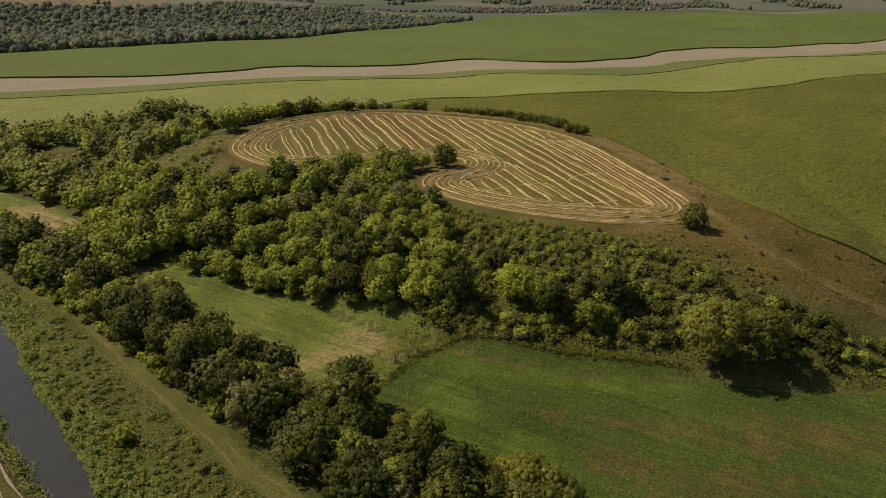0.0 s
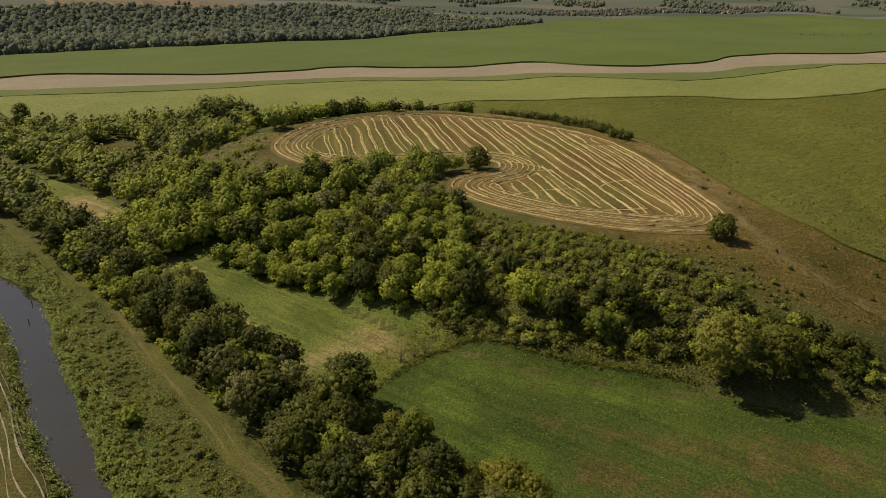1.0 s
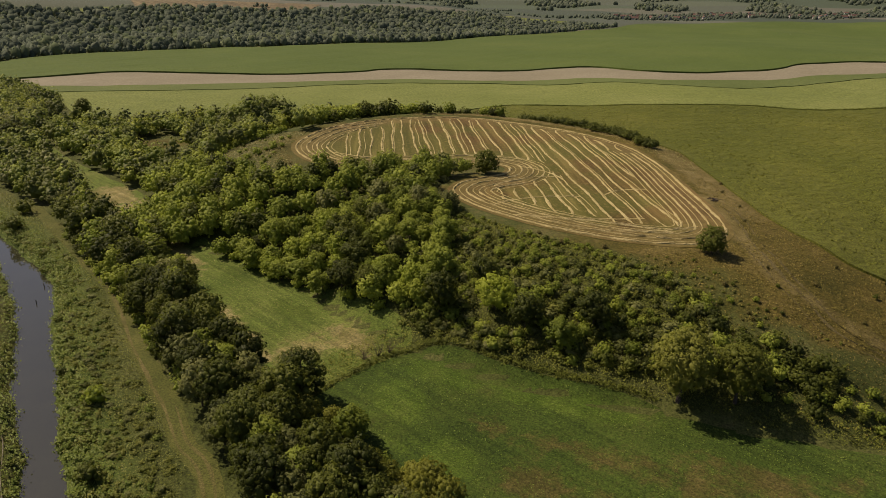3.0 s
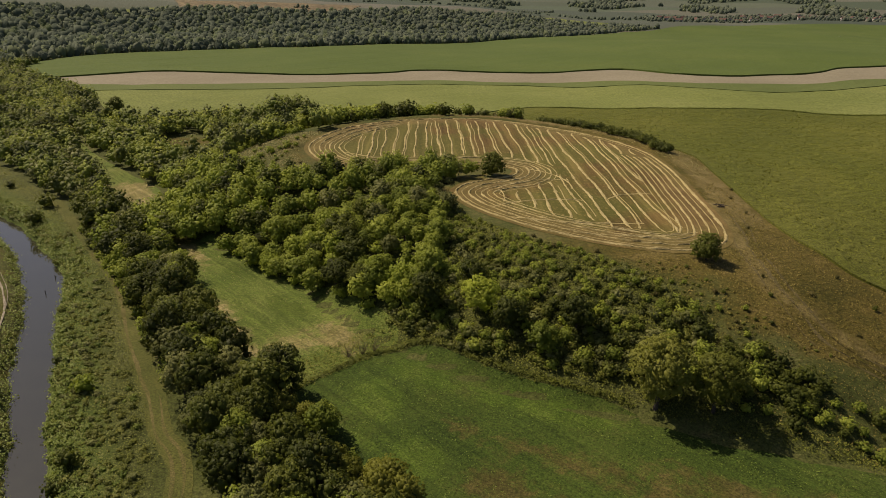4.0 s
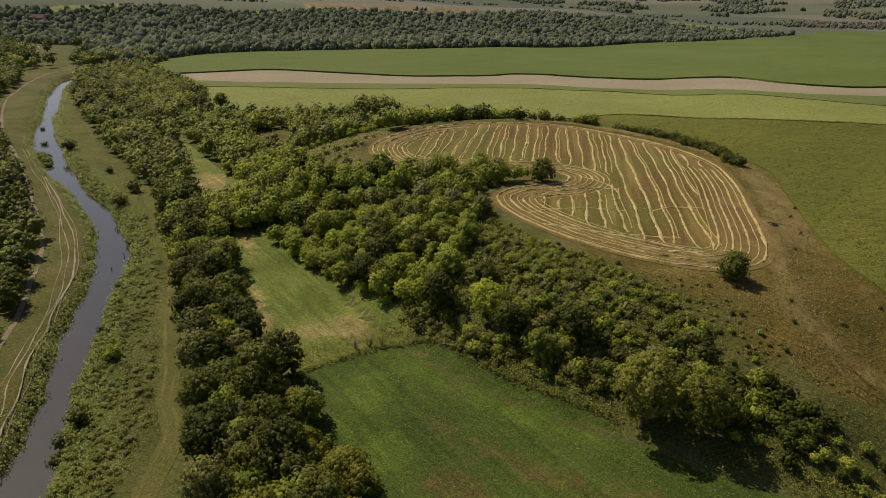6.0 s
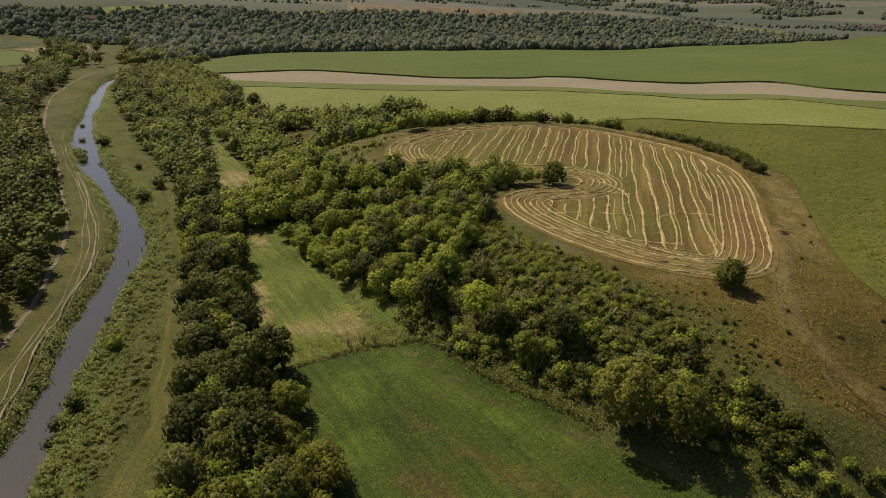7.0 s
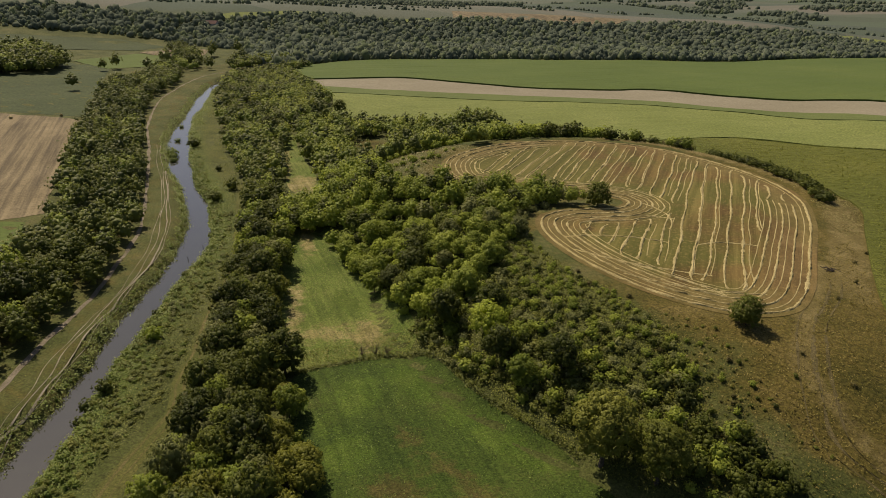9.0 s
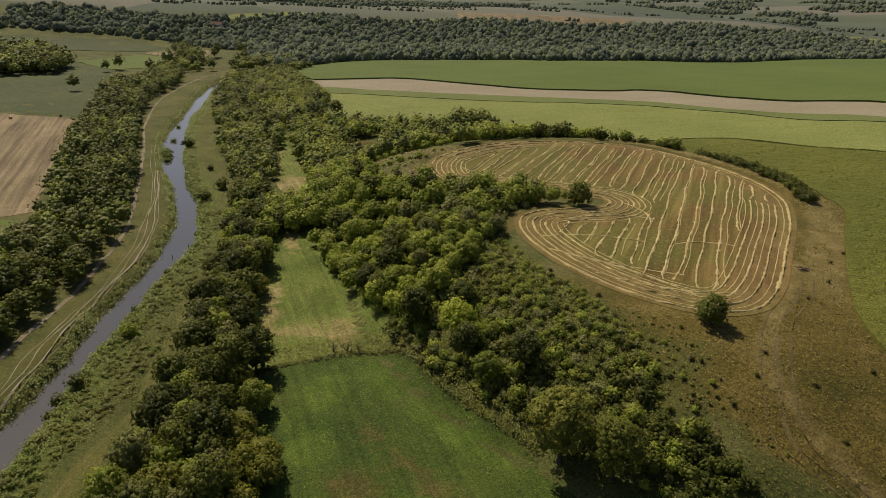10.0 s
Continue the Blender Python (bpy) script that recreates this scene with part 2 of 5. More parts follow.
# ---------------------------------------------------------------- terrain
def closed_curve(pts, n=8):
    """Closed Catmull-Rom curve through plan points."""
    p = np.array(pts, float)
    a, b, c, d = np.roll(p, 1, 0), p, np.roll(p, -1, 0), np.roll(p, -2, 0)
    out = []
    for i in range(n):
        t = i / n
        out.append(0.5 * (2 * b + (c - a) * t + (2 * a - 5 * b + 4 * c - d) * t * t + (3 * b - a - 3 * c + d) * t ** 3))
    return np.stack(out, 1).reshape(-1, 2)


def open_curve(pts, n=8):
    """Open Catmull-Rom curve through plan points."""
    p = np.array(pts, float)
    p = np.vstack([2 * p[0] - p[1], p, 2 * p[-1] - p[-2]])
    out = []
    for k in range(1, len(p) - 2):
        a, b, c, d = p[k - 1], p[k], p[k + 1], p[k + 2]
        for i in range(n):
            t = i / n
            out.append(0.5 * (2 * b + (c - a) * t + (2 * a - 5 * b + 4 * c - d) * t * t + (3 * b - a - 3 * c + d) * t ** 3))
    out.append(p[-2])
    return np.array(out)


def seg_dist(x, y, line, closed=False):
    """Distance from plan points to a polyline."""
    line = np.asarray(line)
    ends = np.roll(line, -1, 0) if closed else line[1:]
    best = np.full(np.shape(x), 1e9)
    for (ax, ay), (bx, by) in zip(line, ends):
        dx, dy = bx - ax, by - ay
        t = np.clip(((x - ax) * dx + (y - ay) * dy) / (dx * dx + dy * dy + 1e-9), 0, 1)
        best = np.minimum(best, (x - ax - t * dx) ** 2 + (y - ay - t * dy) ** 2)
    return np.sqrt(best)


def inside(x, y, poly):
    poly = np.asarray(poly)
    hit = np.zeros(np.shape(x), bool)
    for (ax, ay), (bx, by) in zip(poly, np.roll(poly, -1, 0)):
        if ay != by:
            hit ^= ((ay > y) != (by > y)) & (x < (bx - ax) * (y - ay) / (by - ay) + ax)
    return hit


def signed(x, y, poly):
    """Signed distance to a closed outline, positive outside."""
    d = seg_dist(x, y, poly, True)
    return np.where(inside(x, y, poly), -d, d)


def step(a, b, x):
    t = np.clip((x - a) / (b - a), 0, 1)
    return t * t * (3 - 2 * t)


FIELD = closed_curve([(-60, 207), (-68, 224), (-67, 250), (-57, 271), (-40, 284), (-18, 290), (5, 285), (28, 273), (45, 255), (54, 232),
                      (60, 205), (65, 180), (65, 165), (58, 156), (47, 153), (33, 154.5), (18, 160), (3, 169.5), (-5, 180), (-5, 190),
                      (0, 198), (6, 205), (5, 212), (-4, 211), (-16, 206), (-30, 200), (-46, 196)])
FIELD_COARSE = FIELD[::3]
RIVER = open_curve([(60, -30), (20, 5), (-3, 30), (-24, 52), (-38.5, 68), (-57, 88), (-71.5, 104), (-92, 128), (-110, 143), (-133, 157.5), (-150, 166), (-183, 182.5),
                    (-227, 209), (-262, 234), (-304, 269), (-350, 307), (-393, 349), (-408, 385), (-416, 430), (-445, 480), (-530, 520), (-640, 540), (-800, 555)], 4)


def river_half(x, y):
    """Half width of the water along the river."""
    s = -0.78 * x + 0.62 * y
    return 3.9 + 0.5 * np.sin(s * 0.045 + 0.6) + 0.45 * np.sin(s * 0.13) + 0.3 * np.sin(s * 0.41) + 1.1 * step(220, 260, s) * (1 - step(320, 380, s))


def wave(x, y, size, seed):
    """Smooth uneven ground from a few sines."""
    r = np.random.RandomState(seed)
    z = np.zeros(np.shape(x))
    for k in range(6):
        a, w, ph = r.uniform(0, 2 * np.pi), r.uniform(0.6, 1.7) * 2 * np.pi / size, r.uniform(0, 6.28)
        z = z + np.sin((x * np.cos(a) + y * np.sin(a)) * w + ph) / 6
    return z


def height(x, y):
    """Height of the ground at plan points, without the river bed."""
    x, y = np.asarray(x, float), np.asarray(y, float)
    along = -0.78 * x + 0.62 * y
    across = 0.62 * x + 0.78 * y            # grows away from the river on the hill side
    base = 2.2 + 0.5 * wave(x, y, 60, 1) + 1.2 * step(60, 100, across) + 0.25 * wave(x, y, 14, 2)
    rise = step(-190, 190, x) * step(120, 265, y) * (1 - 0.75 * step(650, 1300, y))
    base = base + 16.0 * rise
    base = base + (2.2 * wave(x, y, 260, 3)) * step(300, 420, y) * (1 - step(1500, 2500, y))
    # land past the river and the far valley sides
    w, v = -0.775 * (x + 600) + 0.632 * (y - 470), 0.632 * (x + 600) + 0.775 * (y - 470)
    base = base + (36 + 8 * wave(x, y, 700, 4)) * step(10, 300, w + 30 * wave(x, y, 260, 9)) * (1 - step(850, 1350, v))
    base = base + 10 * step(0, -260, across) * step(-480, -800, x)
    far = np.hypot(x + 100, y)
    base = base - 9 * step(650, 1300, y) * (1 - step(1500, 2200, far))
    base = base + (70 + 45 * wave(x, y, 1500, 5)) * step(1900, 4200, far) + 10 * wave(x, y, 500, 6) * step(900, 1800, far)
    d = signed(x, y, FIELD_COARSE)
    north = step(0.1, 0.7, (y - 225) / 70) * step(-90, -30, x)
    east = step(48, 75, x) * (1 - north)
    reach = 43 * (1 - north) + 24 * north + 8 * east
    u = np.clip(d / reach, 0, 1)
    top = 18.5 + 0.35 * wave(x, y, 90, 7)
    berm = 1.3 * north * np.exp(-((d - 6) / 4.0) ** 2)
    hill = np.maximum(1 - u ** 1.7, 0)
    lumps = 0.5 * wave(x, y, 22, 8) * step(1, 12, d) * (1 - step(0.75, 1.0, u))
    z = base + np.maximum(top - base, 0) * hill + berm + lumps
    return z


def ground_height(x, y):
    """The ground with its river bed and banks."""
    x, y = np.asarray(x, float), np.asarray(y, float)
    z = height(x, y)
    d = np.full(x.shape, 99.0)
    near = (x < 80) & (x > -820) & (y > -50) & (y < 520)
    d[near] = seg_dist(x[near], y[near], RIVER)
    d = d - river_half(x, y)
    cut = -1.6 + (z + 1.6) * step(-2.0, 2.8, d)
    return np.where(d < 2.8, np.minimum(cut, z), z)


# ---------------------------------------------------------------- mesh helpers
def mesh_object(name, verts, faces, material, parent=None, smooth=False):
    me = bpy.data.meshes.new(name)
    me.from_pydata([tuple(v) for v in np.asarray(verts, float)], [], [tuple(int(i) for i in f) for f in faces])
    me.materials.append(material)
    if smooth:
        me.shade_smooth()
    ob = new(name, me)
    if parent:
        ob.parent = parent
    return ob


def give(ob, name, values):
    at = ob.data.attributes.new(name, "FLOAT", "POINT")
    at.data.foreach_set("value", np.asarray(values, np.float32))


def grid_faces(nx, ny):
    i, j = np.meshgrid(np.arange(nx - 1), np.arange(ny - 1), indexing="ij")
    a = (i * ny + j).ravel()
    return np.stack([a, a + ny, a + ny + 1, a + 1], 1)


def patch(name, outline, cell, lift, material, rough=0.0, skirt=0.0):
    """A sheet of ground inside an outline, its rim laid on the outline; skirt: a crop's height, closed by a rim face."""
    outline = np.asarray(outline)
    lo, hi = outline.min(0) - cell, outline.max(0) + cell
    xs, ys = np.arange(lo[0], hi[0], cell), np.arange(lo[1], hi[1], cell)
    gx, gy = np.meshgrid(xs, ys, indexing="ij")
    quads = grid_faces(len(xs), len(ys))
    px, py = gx.ravel(), gy.ravel()
    keep = inside(px[quads].mean(1), py[quads].mean(1), outline)
    quads = quads[keep]
    count = np.bincount(quads.ravel(), minlength=len(px))
    rim = (count > 0) & (count < 4)
    ax, ay = outline, np.roll(outline, -1, 0)
    for k in np.nonzero(rim)[0]:
        d = ay - ax
        t = np.clip(((px[k] - ax[:, 0]) * d[:, 0] + (py[k] - ax[:, 1]) * d[:, 1]) / ((d ** 2).sum(1) + 1e-9), 0, 1)
        q = ax + t[:, None] * d
        j = np.argmin((q[:, 0] - px[k]) ** 2 + (q[:, 1] - py[k]) ** 2)
        if (q[j, 0] - px[k]) ** 2 + (q[j, 1] - py[k]) ** 2 < (1.5 * cell) ** 2:
            px[k], py[k] = q[j]
    used = np.nonzero(count)[0]
    back = np.zeros(len(px), int)
    back[used] = np.arange(len(used))
    vx, vy, vr = px[used], py[used], rim[used]
    vz = ground_height(vx, vy) + lift
    if rough:
        vz = vz + np.random.RandomState(5).uniform(-rough, rough, len(vx)) * (~vr)
    if skirt:
        vz = vz + skirt
    faces = back[quads].tolist()
    verts = np.stack([vx, vy, vz], 1)
    if skirt:
        edges = {}
        for f in faces:
            for a, b in zip(f, f[1:] + f[:1]):
                edges[(a, b)] = 1
        low = len(verts)
        verts = np.vstack([verts, np.stack([vx, vy, vz - skirt - 0.4], 1)])
        faces += [(b, a, a + low, b + low) for a, b in edges if (b, a) not in edges]
    ob = mesh_object(name, verts, faces, material, smooth=not rough)
    return ob, vx, vy


def ribbon(name, line, width, lift, material, wobble=0.3, seed=1):
    """A track along a line, with uneven edges."""
    line = np.asarray(line)
    r = np.random.RandomState(seed)
    seg = np.diff(line, axis=0)
    s = np.concatenate([[0], np.cumsum(np.hypot(seg[:, 0], seg[:, 1]))])
    q = np.arange(0, s[-1], 1.2)
    x, y = np.interp(q, s, line[:, 0]), np.interp(q, s, line[:, 1])
    tx, ty = np.gradient(x), np.gradient(y)
    ln = np.hypot(tx, ty)
    nx, ny = -ty / ln, tx / ln
    ends = np.minimum(1, np.minimum(np.arange(len(x)), np.arange(len(x))[::-1]) / 5 + 0.1)
    vs = []
    for f in (-1, -0.33, 0.33, 1):
        o = f * width / 2 * ends * (1 + wobble * np.convolve(r.uniform(-1, 1, len(x)), np.ones(5) / 3, "same") * (abs(f) > 0.5))
        vx, vy = x + nx * o, y + ny * o
        vs.append(np.stack([vx, vy, ground_height(vx, vy) + lift], 1))
    return mesh_object(name, np.stack(vs, 1).reshape(-1, 3), grid_faces(len(x), 4), material, smooth=True)


def scatter(outline, gap, seed, keep=None):
    """Uneven points inside an outline, about gap apart."""
    r = np.random.RandomState(seed)
    o = np.asarray(outline, float)
    lo, hi = o.min(0), o.max(0)
    xs, ys = np.arange(lo[0], hi[0], gap), np.arange(lo[1], hi[1], gap * 0.87)
    gx, gy = np.meshgrid(xs, ys, indexing="ij")
    gx = gx + (np.arange(len(ys)) % 2) * gap / 2
    gx, gy = (gx + r.uniform(-0.36, 0.36, gx.shape) * gap).ravel(), (gy + r.uniform(-0.36, 0.36, gy.shape) * gap).ravel()
    ok = inside(gx, gy, o)
    if keep is not None:
        ok &= keep(gx, gy)
    return np.stack([gx[ok], gy[ok]], 1)


# ---------------------------------------------------------------- large structure
def spaced(lo, hi, a, b, fine, grow=1.11, top=260.0):
    """Coordinates from lo to hi, fine between a and b."""
    mid = list(np.arange(a, b + fine / 2, fine))
    left, right, s = [], [], fine
    v = a
    while v > lo:
        s = min(s * grow, top)
        v -= s
        left.append(v)
    s, v = fine, b
    while v < hi:
        s = min(s * grow, top)
        v += s
        right.append(v)
    return np.array(left[::-1] + mid + right)


def build_ground():
    xs = spaced(-4600, 4600, -430, 130, 2.2)
    ys = spaced(-900, 4900, 25, 390, 2.2, 1.08)
    gx, gy = np.meshgrid(xs, ys, indexing="ij")
    x, y = gx.ravel(), gy.ravel()
    z = ground_height(x, y)
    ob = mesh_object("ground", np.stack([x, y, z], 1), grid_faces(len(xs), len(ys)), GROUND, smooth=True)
    d = signed(x, y, FIELD_COARSE)
    dry = step(20, 62, x) * (1 - step(22, 60, d)) * step(115, 135, y) + 0.9 * (1 - step(3, 14, d)) * (0.45 + 0.55 * step(-30, 30, x))
    dry = dry + step(55, 80, x) * step(120, 140, y) * (1 - step(180, 290, y)) * (1 - step(35, 70, d))
    s_river = -0.78 * RIVER[:, 0] + 0.62 * RIVER[:, 1]
    right = (0.62 * x + 0.78 * y - np.interp(-0.78 * x + 0.62 * y, s_river, 0.62 * RIVER[:, 0] + 0.78 * RIVER[:, 1]) > 0) * 1.0
    dry = dry + 0.36 * np.exp(-((x + 77) / 15) ** 2 - ((y - 215) / 22) ** 2) + np.exp(-((x + 146) / 14) ** 2 - ((y - 262) / 11) ** 2)
    dry = dry + 0.42 * (1 - right) * (x > -480) * (y < 420)
    # the crest that runs down from the field's corner: greener before it, bleached along it
    crest = open_curve([(60, 212), (64, 189), (66, 172), (68, 157), (70.5, 147), (76.5, 141), (84, 136), (98, 130), (118, 125)], 4)
    front = inside(x, y, np.vstack([crest, [(118, 90), (0, 90), (0, 212)]])) * step(0, 9, seg_dist(x, y, crest))
    give(ob, "dry", np.clip(dry * (1 - 0.5 * front), 0, 1))
    rimmed = np.exp(-((d - 1.5) / 1.3) ** 2) * (y < 190) * 0.5
    rimmed = np.maximum(rimmed, 0.9 * step(1, 3, d) * (1 - step(9, 16, d)) * np.maximum(step(45, 55, x) * step(172, 190, y), step(255, 270, y) * step(-60, -30, x)))
    give(ob, "worn", np.maximum(np.exp(-(seg_dist(x, y, crest) / 2.6) ** 2) * 0.95 * (y < 200), rimmed))
    rd = np.full(x.shape, 99.0)
    near = (x < 80) & (x > -500) & (y > -40) & (y < 420)
    rd[near] = seg_dist(x[near], y[near], RIVER)
    give(ob, "lush", (1 - step(9, 15, rd)) * right)
    w = -0.775 * (x + 600) + 0.632 * (y - 470)
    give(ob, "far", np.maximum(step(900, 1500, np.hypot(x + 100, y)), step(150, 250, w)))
    return tagged(ob, "rolling grassland of a river valley with a low hill", "ground", kind="structure")


ground = build_ground()


def build_river():
    line = RIVER
    t = np.gradient(line, axis=0)
    t = t / np.hypot(t[:, 0], t[:, 1])[:, None]
    nrm = np.stack([-t[:, 1], t[:, 0]], 1)
    vs = []
    for f in (-1, -0.5, 0, 0.5, 1):
        p = line + nrm * 13.0 * f
        vs.append(np.column_stack([p, np.full(len(p), -0.4)]))
    ob = mesh_object("river_water", np.stack(vs, 1).reshape(-1, 3), grid_faces(len(line), 5), WATER, smooth=True)
    return tagged(ob, "narrow calm river with murky reflecting water", "river", kind="structure")


build_river()

field, fx, fy = patch("stubble_field", FIELD, 1.5, 0.08, STUBBLE)
give(field, "rim", 1 - step(5, 17, -signed(fx, fy, FIELD_COARSE)))
tagged(field, "harvested stubble field in brown and olive stripes on the hilltop", "field", kind="structure")

MEADOW_LINE = closed_curve([(-12, 101), (-6, 112), (1, 119.5), (8, 120.8), (19, 117), (30, 114.3), (42, 112.3), (56, 108), (72, 107), (95, 106), (140, 95),
                            (140, 30), (70, 25), (38, 52), (18, 76), (8, 85), (-2, 91)])
meadow, mx, my = patch("meadow", MEADOW_LINE, 1.6, 0.07, MEADOW)


def spots(x, y, *places):
    """Soft oval spots: x, y, half length, half width, turn."""
    best = np.zeros(x.shape)
    for a1, b1, la, lb, turn in places:
        c, sn = math.cos(turn), math.sin(turn)
        u, v = (x - a1) * c + (y - b1) * sn, -(x - a1) * sn + (y - b1) * c
        best = np.maximum(best, np.exp(-(u / la) ** 2 - (v / lb) ** 2))
    return best


give(meadow, "dry", spots(mx, my, (21, 99, 7, 3.5, -0.6), (38, 96, 14, 3.5, -0.15), (27, 88, 9, 5, 0.2), (60, 94, 20, 7, 0), (45, 82, 18, 7, 0.2)) * 0.75)
give(meadow, "rich", spots(mx, my, (8, 113, 10, 4, -0.4), (30, 109, 16, 3.5, -0.18), (3, 103, 6, 9, 0.4), (14, 90, 9, 6, -0.5)))
tagged(meadow, "mown green meadow with dry brownish patches below the hill", "meadow", kind="structure")

CLEARING = closed_curve([(-112, 194), (-99, 187), (-76, 167), (-53, 154), (-30, 142.5), (-14, 135), (-2, 127), (0, 119.5), (-7, 111), (-14, 102), (-27, 104), (-41, 116), (-58, 132), (-84, 154), (-106, 174)])
glade, mx, my = patch("grass_glade", CLEARING, 1.5, 0.06, HAY)
give(glade, "dry", spots(mx, my, (-13, 123, 10, 5, -0.75), (-22, 116, 10, 4, 0.5), (-36, 121, 16, 2.4, -0.75), (-70, 155, 20, 3, -0.7), (-98, 180, 22, 9, -0.75)) * 0.88)
give(glade, "rich", spots(mx, my, (-28, 131, 10, 4, -0.6), (-50, 146, 9, 3.5, -0.6)))
tagged(glade, "strip of pale half-dry grass between the hedgerow and hill", "glade", kind="structure")
GLADE_FAR = closed_curve([(-200, 249), (-172, 229), (-147, 210), (-120, 189), (-107, 186), (-109, 196.5), (-133, 211.5), (-166, 233.5), (-194, 254)])
glade_b, mx, my = patch("grass_glade_far", GLADE_FAR, 1.5, 0.06, HAY)
give(glade_b, "dry", np.clip(1.3 * spots(mx, my, (-116, 192, 15, 6, -0.7), (-150, 213, 30, 1.5, -0.7)), 0, 1))
tagged(glade_b, "pale grass track widening between the woods", "glade", kind="structure")


def span(name, lower, upper, lift, skirt, material, nu=150, nv=10, rough=0.0):
    """A parcel between two plan lines; skirt: the height of its crop."""
    def even(line):
        line = open_curve(line)
        s = np.concatenate([[0], np.cumsum(np.hypot(*np.diff(line, axis=0).T))])
        q = np.linspace(0, s[-1], nu)
        return np.stack([np.interp(q, s, line[:, 0]), np.interp(q, s, line[:, 1])], 1)
    a, b = even(lower), even(upper)
    f = np.linspace(0, 1, nv)
    p = a[:, None] * (1 - f[None, :, None]) + b[:, None] * f[None, :, None]
    z = ground_height(p[..., 0], p[..., 1]) + lift + skirt
    if rough:
        z[1:-1, 1:-1] += np.random.RandomState(3).uniform(-rough, rough, z[1:-1, 1:-1].shape)
    verts = np.concatenate([p, z[..., None]], 2).reshape(-1, 3)
    faces = grid_faces(nu, nv).tolist()
    if skirt:
        rim = [i * nv for i in range(nu)] + [(nu - 1) * nv + j for j in range(1, nv)] + [i * nv + nv - 1 for i in range(nu - 2, -1, -1)] + [j for j in range(nv - 2, 0, -1)]
        low = len(verts)
        verts = np.vstack([verts, verts[rim] - np.array([0, 0, skirt + 0.5])])
        m = len(rim)
        faces += [(rim[k], low + k, low + (k + 1) % m, rim[(k + 1) % m]) for k in range(m)]
    return mesh_object(name, verts, faces, material, smooth=False)


STRIP_TOP = [(-335, 392), (-318, 425), (-290, 462), (-222, 480), (-150, 515), (-120, 537), (-30, 531), (22, 555), (62, 522), (100, 520), (155, 557), (192, 600), (317, 664), (511, 844), (800, 1080), (1300, 1500)]
STRIP_LOW = [(-306, 372), (-245, 407), (-174, 457), (-100, 481), (-26, 479), (30, 486), (70, 472), (110, 479), (138, 490), (176, 528), (220, 546), (386, 634), (560, 790), (820, 1020), (1330, 1440)]
CROP_LOW = [(-280, 358), (-228, 390), (-164, 434), (-108, 460), (-40, 466), (5, 456), (40, 464), (95, 440), (140, 455), (175, 490), (273, 567), (369, 606), (560, 750), (840, 985), (1350, 1400)]
PATH_LINE = [(-60, 388), (-15, 381), (36, 375), (95, 375), (130, 368), (165, 380), (222, 422), (292, 473), (500, 625), (850, 880), (1400, 1300)]
FIELD_END = [(-385, 415), (-402, 430), (-412, 495), (-392, 555), (-365, 606), (-330, 656), (-263, 706), (-200, 830), (-134, 956), (-58, 1150), (40, 1320), (110, 1480), (288, 1700), (700, 1900), (1100, 2000), (1700, 2050)]


def moved(line, dy):
    return [(x, y + dy) for x, y in line]


tagged(span("maize_field", moved(STRIP_TOP, 1), FIELD_END, 0.1, 1.6, MAIZE, 220, 40), "wide dark green maize field on rolling ground", "crop field", kind="structure")
tagged(span("bare_field_strip", STRIP_LOW, STRIP_TOP, 0.7, 0, SOIL, 200, 8), "bare pale brown soil strip between green crops", "field", kind="structure")
tagged(span("beet_field_strip", CROP_LOW, moved(STRIP_LOW, -0.6), 0.1, 0.7, BEET, 200, 6), "narrow green crop strip beside bare soil", "crop field", kind="structure")
PALE_LOW = [(-262, 345), (-205, 300), (-150, 325), (-110, 335), (-75, 325), (-50, 340)] + PATH_LINE[1:]
tagged(span("pale_crop_field", PALE_LOW, moved(CROP_LOW, -2), 0.1, 0.6, PALE, 220, 24), "pale green crop field behind the hill", "crop field", kind="structure")
RIGHT_EDGE = [(-30, 322), (-8, 316), (10, 307), (26, 297), (40, 287), (52, 274), (61, 257), (66, 232), (73, 200), (80, 177), (90, 163), (104, 157), (125, 156), (200, 150)]
SUN_POLY = open_curve(RIGHT_EDGE + [(420, 140), (420, 500), (292, 471), (222, 420), (165, 378), (130, 366), (95, 373), (36, 373), (-15, 379), (-40, 350)], 6)
sunf, *_ = patch("sunflower_field", SUN_POLY, 1.7, 0.1, SUNFL, rough=0.17, skirt=0.45)
tagged(sunf, "dense green sunflower crop below and beside the hill", "crop field", kind="structure")
tagged(span("far_crop_field", [(420, 140), (800, 120), (2600, 100)], [(420, 500), (850, 870), (1400, 1280)], 0.1, 0.9, SUNFL, 60, 40), "green crop field stretching to the distance", "crop field", kind="structure")

BROWN_POLY = [(-304, 201), (-250, 169), (-153, 113), (-158, 100), (-190, 70), (-260, 20), (-420, 130), (-350, 180)]
brown, *_ = patch("brown_field", BROWN_POLY, 4, 0.08, BROWN)
tagged(brown, "reaped brown field with faint parallel lines", "field", kind="structure")
left_green, *_ = patch("green_field", [(-151, 107), (-128, 96), (-118, 84), (-60, 20), (-120, -30), (-250, 10), (-188, 66)], 4, 0.08, MAIZE)
tagged(left_green, "dark green crop field beside the brown field", "crop field", kind="structure")
pasture, *_ = patch("pasture", [(-308, 206), (-352, 184), (-440, 130), (-640, 260), (-590, 300), (-520, 330), (-420, 268), (-380, 250)], 6, 0.08, PASTURE)
tagged(pasture, "dull green pasture with a few single trees", "pasture", kind="structure")
